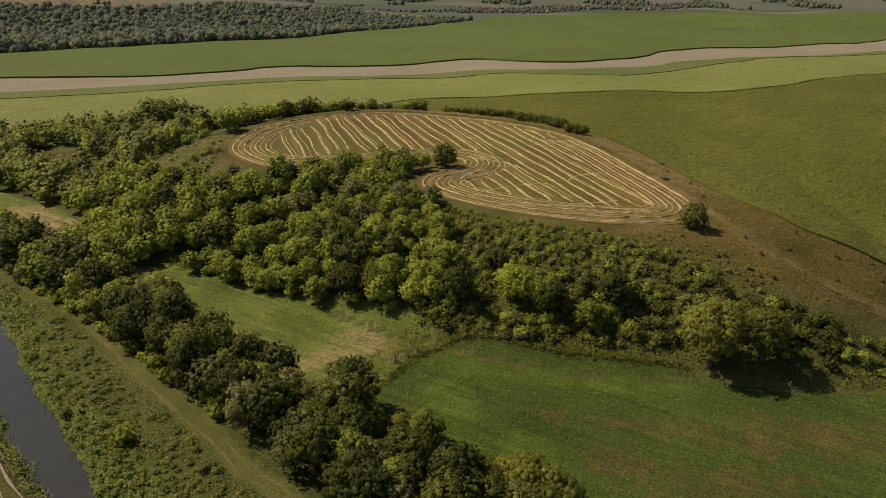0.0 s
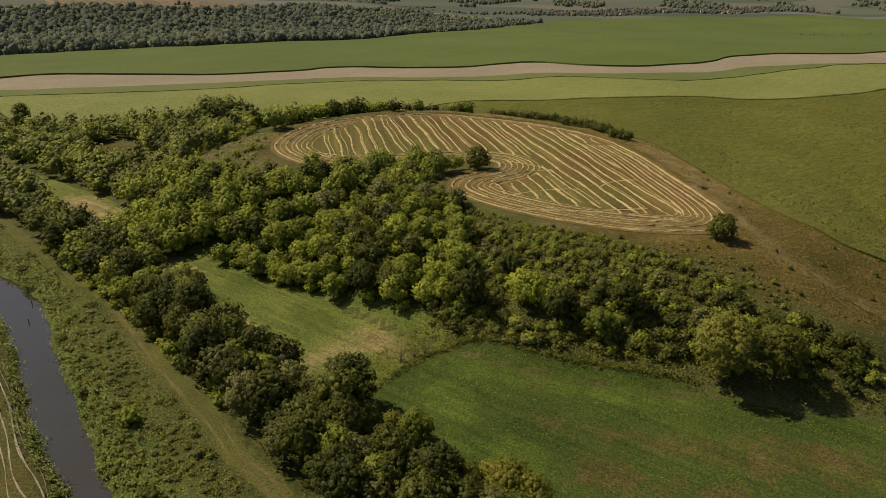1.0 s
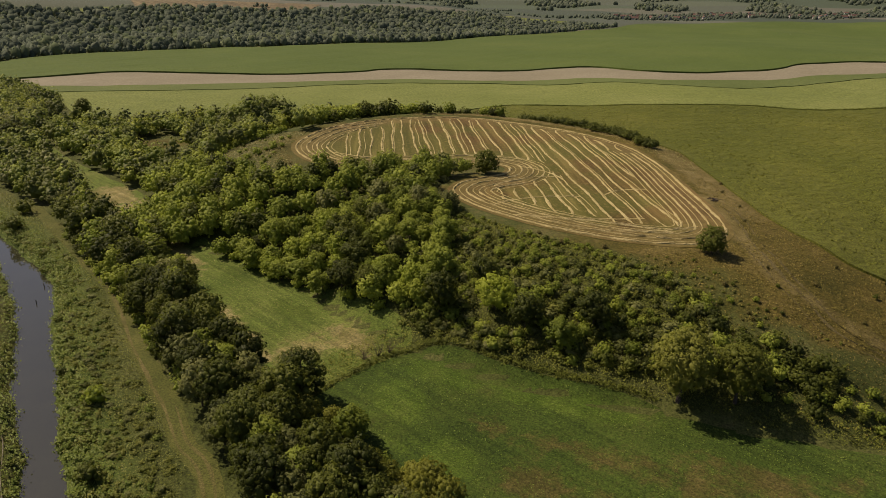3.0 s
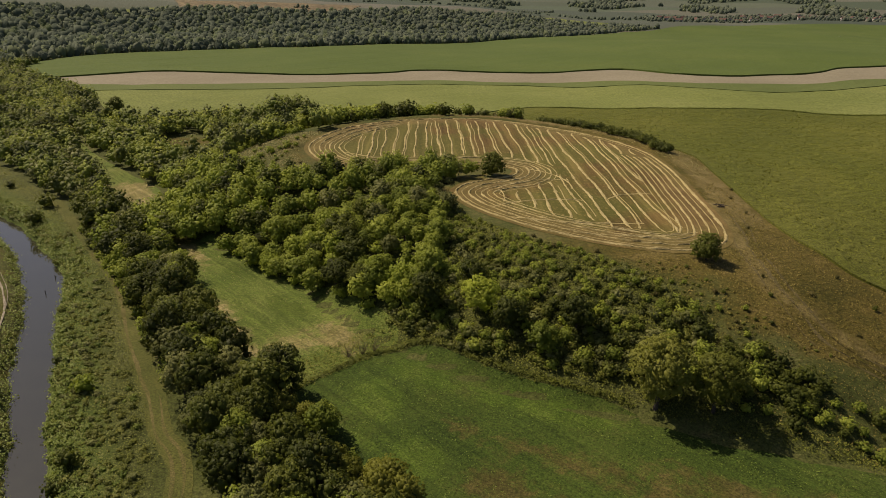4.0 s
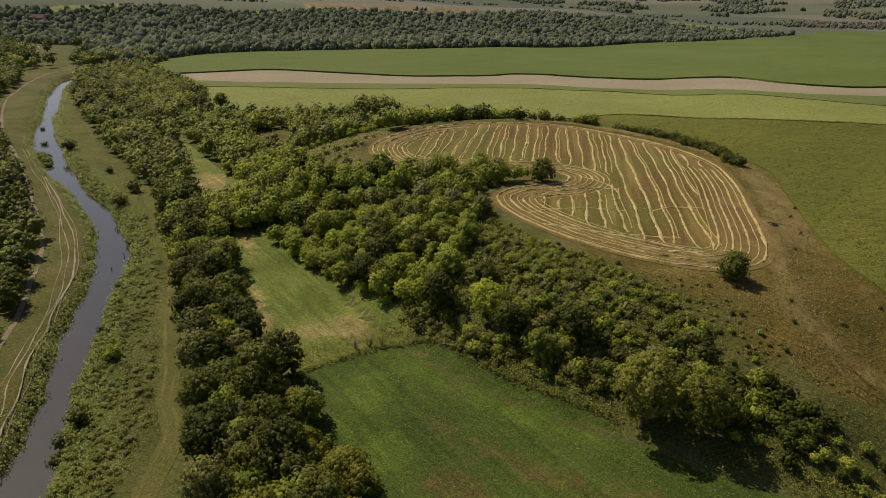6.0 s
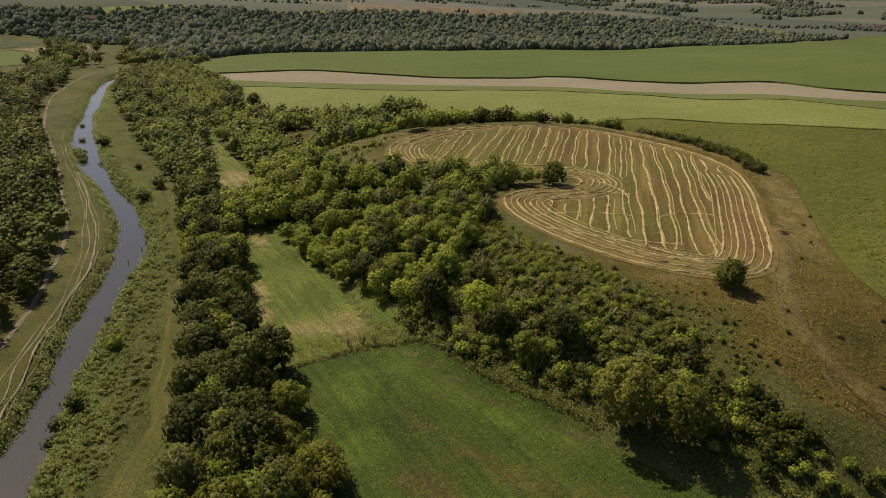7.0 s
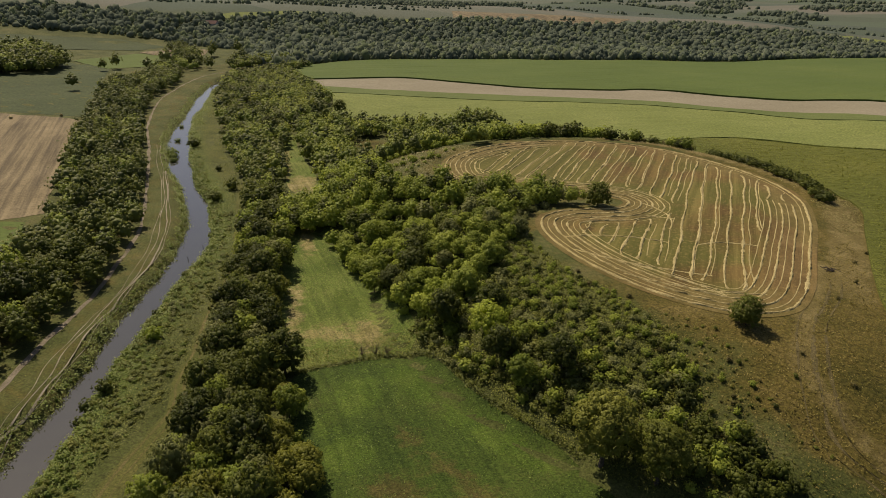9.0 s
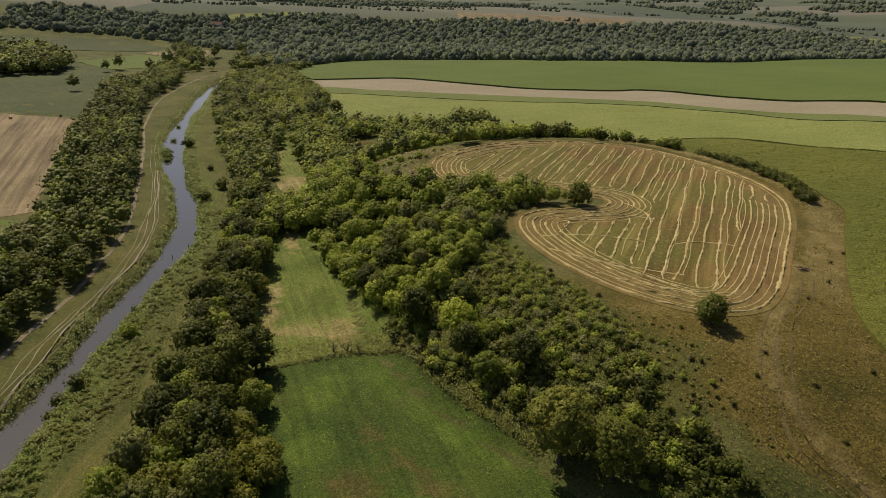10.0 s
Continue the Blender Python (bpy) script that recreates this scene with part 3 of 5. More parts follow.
for name, poly, mt, lab in (
        ("far_meadow", [(-505, 318), (-495, 383), (-538, 416), (-594, 397), (-572, 322)], MAIZE, "green meadow in the bend of the river"),
        ("far_brown_field", [(-546, 403), (-548, 440), (-596, 478), (-618, 458), (-610, 406)], BROWN, "small brown field by the far river"),
        ("far_brown_plot", [(-491, 447), (-486, 470), (-521, 520), (-541, 505), (-521, 462)], BROWN, "small reaped plot among the trees"),
        ("slope_pasture", [(-645, 290), (-654, 340), (-626, 412), (-650, 464), (-705, 440), (-734, 394), (-775, 334), (-700, 260)], PASTURE, "dull pasture rising to the valley side"),
        ("plateau_crop", [(-750, 566), (-718, 617), (-681, 702), (-664, 747), (-720, 693), (-748, 620)], PALE, "pale crop field on the plateau"),
        ("plateau_meadow", [(-612, 777), (-596, 780), (-568, 829), (-567, 866), (-598, 838)], PALE, "pale meadow above the far wood"),
        ("plateau_brown_field", [(-624, 936), (-532, 1023), (-413, 1130), (-402, 1040), (-453, 979), (-515, 923), (-573, 874)], BROWN, "brown field above the far wood"),
        ("valley_field", [(-200, 1228), (-137, 1363), (-2, 1420), (-75, 1300), (-150, 1240)], PALE, "pale field beyond the wood's end")):
    ob, *_ = patch(name, poly, 6, 0.3, mt)
    tagged(ob, lab, "field", kind="structure")

# tracks along both banks
BANK_ROAD = open_curve([(-20, 25), (-36, 44), (-51, 60.8), (-65, 76.5), (-78.5, 92), (-97.5, 110), (-120, 129), (-161, 154.7), (-215, 187), (-271, 219), (-333, 263), (-370, 297), (-406, 335), (-427, 365), (-434, 400), (-455, 450)])
tagged(ribbon("dirt_road", BANK_ROAD, 1.15, 0.06, DIRT, 0.6, 2), "pale dirt road along the edge of riverside trees", "road", kind="structure")
TRACK_LINE = open_curve([(-12, 33), (-22, 43), (-32.5, 53.5), (-45, 66.4), (-59, 81.2), (-77.7, 101.8), (-102, 125), (-136, 148.6), (-179, 173), (-222, 198.6)])
for off, w, seed in ((0, 0.3, 3), (1.4, 0.2, 4), (2.6, 0.13, 5), (-0.7, 0.12, 15)):
    along = np.arange(len(TRACK_LINE))
    wander = off + 0.55 * np.sin(along * 0.31 + seed) + 0.3 * np.sin(along * 0.83 + 2 * seed)
    tagged(ribbon("wheel_track", TRACK_LINE + np.array([-0.66, -0.75]) * wander[:, None], w, 0.05, PALEDIRT, 1.1, seed), "pale worn wheel track in the bank grass", "track", kind="structure")
FOOTPATH = open_curve([(10, 42), (-8, 60), (-19, 78), (-27, 84.5), (-34, 92.5), (-43, 101), (-55, 113), (-71, 130), (-89, 144), (-105, 156.5), (-123, 170), (-140, 183)])
tagged(ribbon("grass_path", FOOTPATH, 3.8, 0.05, MOWN, 0.25, 6), "mown grass path along a tree line", "path", kind="structure")
tagged(ribbon("path_rut", FOOTPATH[:60] + np.array([-0.6, -0.7]), 0.55, 0.08, TRACK, 0.8, 7), "straw-coloured rut worn into the grass path", "path", kind="structure")
tagged(ribbon("path_rut_b", FOOTPATH[:34] + np.array([0.5, 0.6]), 0.45, 0.08, TRACK, 0.9, 8), "second faint rut worn into the grass path", "path", kind="structure")
RIDGE = open_curve([(66, 190), (68, 178), (68.5, 163), (71, 152), (75, 141), (80, 133), (90, 130.5), (115, 126)])
for off, w, seed in ((0, 0.7, 11), (2.1, 0.5, 12), (-2.6, 0.35, 13)):
    tagged(ribbon("ridge_track", RIDGE + np.array([off, off * 0.5]), w, 0.06, DRYTRACK, 1.2, seed), "pale worn streak along the dry ridge", "track", kind="structure")


# ---------------------------------------------------------------- straw windrows
def windrow(line, seed, width=1.15, tall=0.34):
    """A loose bank of straw along a line on the field."""
    r = np.random.RandomState(seed)
    line = np.asarray(line)
    s = np.concatenate([[0], np.cumsum(np.hypot(*np.diff(line, axis=0).T))])
    q = np.arange(0, s[-1], 0.55)
    if len(q) < 5:
        return None
    x, y = np.interp(q, s, line[:, 0]), np.interp(q, s, line[:, 1])
    tx, ty = np.gradient(x), np.gradient(y)
    ln = np.hypot(tx, ty) + 1e-9
    nx, ny = -ty / ln, tx / ln
    soft = lambda k, a: np.convolve(r.uniform(-a, a, len(x)), np.ones(k) / k ** 0.6, "same")
    drift = soft(9, 0.1)
    w = width * (1 + soft(3, 0.5)) * 0.5
    w = np.clip(w, 0.12, 1.1)
    h = tall * np.clip(1 + soft(4, 0.7), 0.15, 1.8)
    ends = np.minimum(1, np.minimum(np.arange(len(x)), np.arange(len(x))[::-1]) / 3)
    rows = []
    for f, up in ((-1, -0.1), (-0.55, 0.75), (0.1, 1.0), (0.6, 0.7), (1, -0.1)):
        o = drift + f * w * (1 + r.uniform(-0.25, 0.25, len(x)))
        vx, vy = x + nx * o, y + ny * o
        rows.append(np.stack([vx, vy, ground_height(vx, vy) + 0.08 + up * h * ends * r.uniform(0.8, 1.2, len(x))], 1))
    ob = mesh_object("straw_windrow", np.stack(rows, 1).reshape(-1, 3), grid_faces(len(x), 5), STRAW)
    return tagged(ob, "long loose row of pale cut straw on stubble", "windrow", "straw windrows on the field")


def runs(ok):
    """Start and end of each run of true values."""
    edge = np.flatnonzero(np.diff(np.concatenate([[0], ok.astype(int), [0]])))
    return zip(edge[::2], edge[1::2])


def north_side(x, y):
    """The far side of the field, where the rows run out almost to the rim."""
    return (y > 246) & (x > -48) & (x < 46)


def ring(inset):
    """A line that runs inside the field's outline, where it keeps its distance."""
    p = FIELD + nrm * inset
    d = signed(p[:, 0], p[:, 1], FIELD)
    p = p[(np.abs(d + inset) < 1.0) & ((inset < 4) | ~north_side(p[:, 0], p[:, 1]))]
    jump = np.hypot(*(np.roll(p, -1, 0) - p).T)
    p = np.roll(p, -int(np.argmax(jump)) - 1, 0)
    if jump.max() < 9:
        p = np.vstack([p, p[:3]])
    cuts = np.flatnonzero(np.hypot(*np.diff(p, axis=0).T) > 9) + 1
    return [q for q in np.split(p, cuts) if len(q) > 6]


tng = np.roll(FIELD, -2, 0) - np.roll(FIELD, 2, 0)
nrm = np.stack([-tng[:, 1], tng[:, 0]], 1) / np.hypot(tng[:, 0], tng[:, 1])[:, None]
if signed(*(FIELD[:1] + nrm[:1] * 2).T, FIELD)[0] > 0:
    nrm = -nrm
for k, inset in enumerate((1.7, 5.2, 8.6, 11.8)):
    for q in ring(inset):
        windrow(open_curve(np.vstack([q[::2], q[-1:]]) if len(q) % 2 == 0 else q[::2], 4), 50 + k, 0.55 if k else 0.72, 0.2 if k > 1 else 0.26)
for k, inset in enumerate((3.3, 7.0, 10.1, 13.4)):
    for q in ring(inset):
        windrow(open_curve(np.vstack([q[::2], q[-1:]]) if len(q) % 2 == 0 else q[::2], 4), 70 + k, 0.2, 0.05)
ROW_DIR, ROW_SIDE = np.array([0.296, -0.955]), np.array([0.955, 0.296])
for k in range(-11, 40):
    v = np.arange(-320, -60, 1.0)
    o = ROW_SIDE * (k * 3.9) + ROW_DIR * v[:, None]
    o = o + ROW_SIDE * (0.45 * np.sin(v * 0.05 + k) + 0.22 * np.sin(v * 0.21 + 2 * k))[:, None]
    d = signed(o[:, 0], o[:, 1], FIELD)
    lim = 12.6 + 1.6 * math.sin(k * 1.9)
    strong = 0.75 + 0.35 * math.sin(k * 2.3) if k % 4 != 1 else 0.5
    for a0, b0 in runs(d < -np.where(north_side(o[:, 0], o[:, 1]), 4.4 + 0.8 * math.sin(k * 2.7), lim)):
        if b0 - a0 > 5:
            q = o[a0:b0].copy()
            # ends swing towards the headland
            bend = np.concatenate([np.linspace(1, 0, min(5, len(q))), np.zeros(max(len(q) - 5, 0))])
            q += ROW_SIDE * (0.9 * math.sin(k * 3.1) * (bend ** 2 + bend[::-1] ** 2))[:, None]
            windrow(q, 100 + k, 0.44 + 0.28 * strong, 0.12 + 0.16 * strong)
            if k % 3 != 1 and len(q) > 14:
                windrow(q[4:-3] + ROW_SIDE * (1.1 + 0.7 * math.sin(k * 1.3)), 200 + k, 0.22, 0.06)
# loose cross rows left by turning on the headland
for k, (a0, b0, bow) in enumerate((((8, 172), (30, 186), 3), ((14, 166), (46, 172), -2), ((30, 160), (58, 170), -3), ((6, 190), (24, 206), 3), ((10, 214), (26, 196), 4), ((36, 190), (48, 200), 2), ((-50, 214), (-20, 214), -3), ((20, 166), (52, 163), 1.5))):
    a1, b1 = np.array(a0, float), np.array(b0, float)
    t = np.linspace(0, 1, 14)[:, None]
    side = np.array([-(b1 - a1)[1], (b1 - a1)[0]]) / np.linalg.norm(b1 - a1)
    windrow(a1 + (b1 - a1) * t + side * bow * 4 * t * (1 - t), 300 + k, 0.5, 0.14)


# ---------------------------------------------------------------- vegetation
ICO_V = []
g = (1 + 5 ** 0.5) / 2
for s1 in (-1, 1):
    for s2 in (-g, g):
        ICO_V += [(0, s1, s2), (s1, s2, 0), (s2, 0, s1)]
ICO_V = np.array(ICO_V, float) / math.hypot(1, g)
ICO_F = [(i, j, k) for i in range(12) for j in range(i + 1, 12) for k in range(j + 1, 12)
         if all(abs(np.linalg.norm(ICO_V[a] - ICO_V[b]) - 1.0515) < 0.01 for a, b in ((i, j), (j, k), (i, k)))]
ICO_F = [(a, b, c) if np.dot(np.cross(ICO_V[b] - ICO_V[a], ICO_V[c] - ICO_V[a]), ICO_V[a]) > 0 else (a, c, b) for a, b, c in ICO_F]


def unit(r, n):
    v = r.normal(size=(n, 3))
    return v / np.linalg.norm(v, axis=1)[:, None]


def cards(r, centre, normal, size, spread=0.6):
    """Small pointed leaf sprays, one triangle each, at the given places, facing about along the normals."""
    n = len(centre)
    nn = normal + spread * unit(r, n)
    nn /= np.linalg.norm(nn, axis=1)[:, None]
    side = np.cross(nn, unit(r, n))
    side /= np.linalg.norm(side, axis=1)[:, None]
    up = np.cross(nn, side)
    a, b = (size * r.uniform(0.9, 1.8, n))[:, None], (size * r.uniform(0.4, 0.75, n))[:, None]
    p = np.stack([centre - side * b - up * a * 0.4, centre + side * b - up * a * 0.4, centre + up * a * 0.6], 1)
    return p.reshape(-1, 3), np.arange(3 * n).reshape(n, 3)


def fast_mesh(name, verts, tris, materials, index=None, tone=None, smooth=False, normals=None):
    """A triangle mesh straight from arrays."""
    me = bpy.data.meshes.new(name)
    me.vertices.add(len(verts))
    me.vertices.foreach_set("co", np.asarray(verts, np.float32).ravel())
    me.loops.add(len(tris) * 3)
    me.loops.foreach_set("vertex_index", np.asarray(tris, np.int32).ravel())
    me.polygons.add(len(tris))
    me.polygons.foreach_set("loop_start", np.arange(len(tris), dtype=np.int32) * 3)
    for m in materials:
        me.materials.append(m)
    if index is not None:
        me.polygons.foreach_set("material_index", np.asarray(index, np.int32))
    if tone is not None:
        me.attributes.new("tone", "FLOAT", "POINT").data.foreach_set("value", np.asarray(tone, np.float32))
    if smooth or normals is not None:
        me.polygons.foreach_set("use_smooth", np.ones(len(tris), bool))
    me.update()
    me.validate()
    if normals is not None:
        me.normals_split_custom_set_from_vertices(np.asarray(normals, np.float32))
    return me


def crown_data(seed, radius, low, high, lobes, count, size):
    """An uneven crown of leafy boughs and sprigs between two heights: places, triangles and leaf normals."""
    r = np.random.RandomState(seed)
    mid, half = (low + high) / 2, (high - low) / 2
    full, heart = np.array([radius, radius, half]), np.array([0, 0, mid])
    if lobes == 1:                                      # far off: one lumpy body with a few sprays
        verts = ICO_V * full * r.uniform(0.72, 1.12, (12, 1)) + heart
        d = unit(r, count)
        d[:, 2] = np.abs(d[:, 2])
        v, f = cards(r, heart + d * full * r.uniform(0.75, 1.05, (count, 1)), d, size * r.uniform(0.7, 1.4, count), 0.5)
        return np.vstack([verts, v]), np.vstack([ICO_F, f + 12]), np.vstack([ICO_V + 0.35 * unit(r, 12), np.repeat(d + 0.4 * unit(r, count), 3, 0)])
    k = np.arange(lobes)
    d = unit(r, lobes)
    d[:, 2] = np.clip(1 - 1.55 * (k + 0.5) / lobes + r.uniform(-0.12, 0.12, lobes), -0.75, 1)
    ang = k * 2.4 + r.uniform(-0.6, 0.6, lobes)
    flat = np.sqrt(1 - d[:, 2] ** 2)
    d[:, 0], d[:, 1] = np.cos(ang) * flat, np.sin(ang) * flat
    lr = radius * r.uniform(0.22, 0.44, lobes) * (30.0 / max(lobes, 9)) ** 0.42
    reach = 1.0 - 0.7 * lr / radius
    c = d * full * (reach * r.uniform(0.8, 1.14, lobes))[:, None] + heart
    verts, faces, norms, n = [], [], [], 0
    for q, s in zip(np.vstack([c, [heart - np.array([0, 0, 0.1 * half])]]), np.vstack([np.repeat(lr[:, None], 3, 1) * 0.6, 0.6 * full])):
        v = ICO_V * s * r.uniform(0.75, 1.15, (12, 1)) + q
        verts.append(v)
        faces.append(np.array(ICO_F) + n)
        norms.append(ICO_V + 0.5 * (v - heart) / full)
        n += 12
    # sprigs on the boughs, where they are not buried in another bough
    many = max(count // 11, 20)
    of = r.choice(lobes, many * 3, p=lr ** 2 / (lr ** 2).sum())
    out = unit(r, many * 3) + 0.5 * (c[of] - heart) / full + np.array([0, 0, 0.35])
    out /= np.linalg.norm(out, axis=1)[:, None]
    tip = c[of] + out * (lr[of] * r.uniform(0.62, 1.22, many * 3))[:, None]
    ok = out[:, 2] > -0.4
    for j in range(lobes):
        ok &= (of == j) | (((tip - c[j]) ** 2).sum(1) > (0.8 * lr[j]) ** 2)
    ok = np.flatnonzero(ok)[:many]
    tip, out, wide = tip[ok], out[ok], size * r.uniform(1.1, 2.3, len(ok))
    # leaf sprays round each sprig
    which = r.choice(len(ok), count)
    dirs = unit(r, count) + 0.9 * out[which] + np.array([0, 0, 0.25])
    dirs /= np.linalg.norm(dirs, axis=1)[:, None]
    p = tip[which] + dirs * (wide[which] * r.uniform(0.5, 1.1, count))[:, None]
    v, f = cards(r, p, dirs, size * r.uniform(0.6, 1.3, count), 0.5)
    lean = 0.75 * dirs + 0.4 * out[which] + 0.3 * (p - heart) / full + 0.45 * unit(r, count)
    verts.append(v)
    faces.append(f + n)
    norms.append(np.repeat(lean, 3, 0))
    norms = np.vstack(norms)
    return np.vstack(verts), np.vstack(faces), norms / np.linalg.norm(norms, axis=1)[:, None]


def crown_mesh(name, data, material):
    return fast_mesh(name, data[0], data[1], [material], normals=data[2])


def trunk_mesh(seed, height, thick, stems=1):
    """Tapered trunks that lean a little, with limbs reaching into the crown."""
    r = np.random.RandomState(seed)
    verts, faces = [], []

    def tube(points, radii):
        n0 = len(verts)
        for p, rad in zip(points, radii):
            for k in range(6):
                w = k * math.pi / 3
                verts.append((p[0] + math.cos(w) * rad, p[1] + math.sin(w) * rad, p[2]))
        for i in range(len(points) - 1):
            for k in range(6):
                faces.append((n0 + i * 6 + k, n0 + i * 6 + (k + 1) % 6, n0 + i * 6 + 6 + (k + 1) % 6, n0 + i * 6 + 6 + k))
        faces.append(tuple(n0 + (len(points) - 1) * 6 + k for k in range(6)))

    for s in range(stems):
        w = r.uniform(0, 6.28)
        lean = np.array([math.cos(w), math.sin(w)]) * (0.06 if stems == 1 else 0.22) * height
        pts = [(lean[0] * t * t, lean[1] * t * t, -0.4 + (height + 0.4) * t) for t in (0, 0.12, 0.4, 0.75, 1)]
        tube(pts, [thick * f for f in (1.35, 1.0, 0.8, 0.5, 0.2)])
        for q in range(4):
            w2 = r.uniform(0, 6.28)
            t0 = r.uniform(0.35, 0.7)
            o = np.array([lean[0] * t0 * t0, lean[1] * t0 * t0, height * t0])
            e2 = o + np.array([math.cos(w2), math.sin(w2), 1.0]) * height * 0.25
            tube([o, (o + e2) / 2 + np.array([0, 0, 0.1]), e2], [thick * 0.4, thick * 0.28, thick * 0.1])
    me = bpy.data.meshes.new("trunk")
    me.from_pydata(verts, [], faces)
    me.materials.append(BARK)
    return me


PROTO, SHAPES = {}, {}


def ground_at(x, y):
    return float(ground_height(np.array([x]), np.array([y]))[0])


def shape(kind):
    """Crown places and triangles of a kind, made once."""
    if kind not in SHAPES:
        k = KINDS[kind]
        SHAPES[kind] = crown_data(*k[:7])
    return SHAPES[kind]


def tree(kind, x, y, scale, turn, label, name="tree", category="tree", group="", squash=1.0, sink=0.05):
    """Places a tree of a kind; the meshes are made once for each kind."""
    seed, radius, low, high, lobes, count, size, material, thick, stems = KINDS[kind]
    if kind not in PROTO:
        PROTO[kind] = trunk_mesh(seed, high * 0.78, thick, stems), crown_mesh("crown", shape(kind), material)
    base = tagged(new(name), label, category, group)
    base.matrix_basis = Matrix.LocRotScale((x, y, ground_at(x, y) - sink), Euler((0, 0, turn)), (scale, scale, scale * squash))
    for part_name, me in zip(("trunk", "crown"), PROTO[kind]):
        new(part_name, me).parent = base
    return base


def shrub(kind, x, y, scale, turn, label, name="shrub", group="", squash=1.0):
    if kind not in PROTO:
        PROTO[kind] = crown_mesh("shrub", shape(kind), KINDS[kind][7])
    ob = tagged(new(name, PROTO[kind]), label, "shrub", group)
    ob.matrix_basis = Matrix.LocRotScale((x, y, ground_at(x, y) - 0.1), Euler((0, 0, turn)), (scale, scale, scale * squash))
    return ob


def joined(name, places, label, category):
    """Many crowns as one mesh, for what cannot be counted. places: kind, x, y, scale, turn, squash."""
    r = np.random.RandomState(len(places))
    mats, vs, ts, ns, ix, tones, n = [], [], [], [], [], [], 0
    zs = ground_height(np.array([p[1] for p in places]), np.array([p[2] for p in places]))
    for (kind, x, y, s, turn, squash), z in zip(places, zs):
        v, t, w = shape(kind)
        up = np.cross(v[t[:, 1]] - v[t[:, 0]], v[t[:, 2]] - v[t[:, 0]])
        t = t[up[:, 2] > -0.35 * np.linalg.norm(up, axis=1)]      # undersides stay unseen in a closed wood
        m = KINDS[kind][7]
        if m not in mats:
            mats.append(m)
        c, sn = math.cos(turn), math.sin(turn)
        q = np.stack([(v[:, 0] * c - v[:, 1] * sn) * s + x, (v[:, 0] * sn + v[:, 1] * c) * s + y, v[:, 2] * s * squash + z - 0.1], 1)
        vs.append(q)
        ns.append(np.stack([w[:, 0] * c - w[:, 1] * sn, w[:, 0] * sn + w[:, 1] * c, w[:, 2]], 1))
        ts.append(t + n)
        ix.append(np.full(len(t), mats.index(m)))
        tones.append(np.full(len(v), (0.5 + 0.9 * wave(x, y, 90, 61) + 0.4 * r.uniform(-1, 1)) % 1.0 if "wood" in name else r.uniform()))
        n += len(v)
    ob = new(name, fast_mesh(name, np.vstack(vs), np.vstack(ts), mats, np.concatenate(ix), np.concatenate(tones), normals=np.vstack(ns)))
    return tagged(ob, label, category, kind="stuff")


def tree_kind(seed, radius, low, high, lobes, count, size, material, thick=0.2, stems=1):
    return seed, radius, low, high, lobes, count, size, material, thick, stems


def shrub_kind(seed, radius, high, lobes, count, size, material):
    return seed, radius, -0.1 * high, high, lobes, count, size, material, 0.1, 1


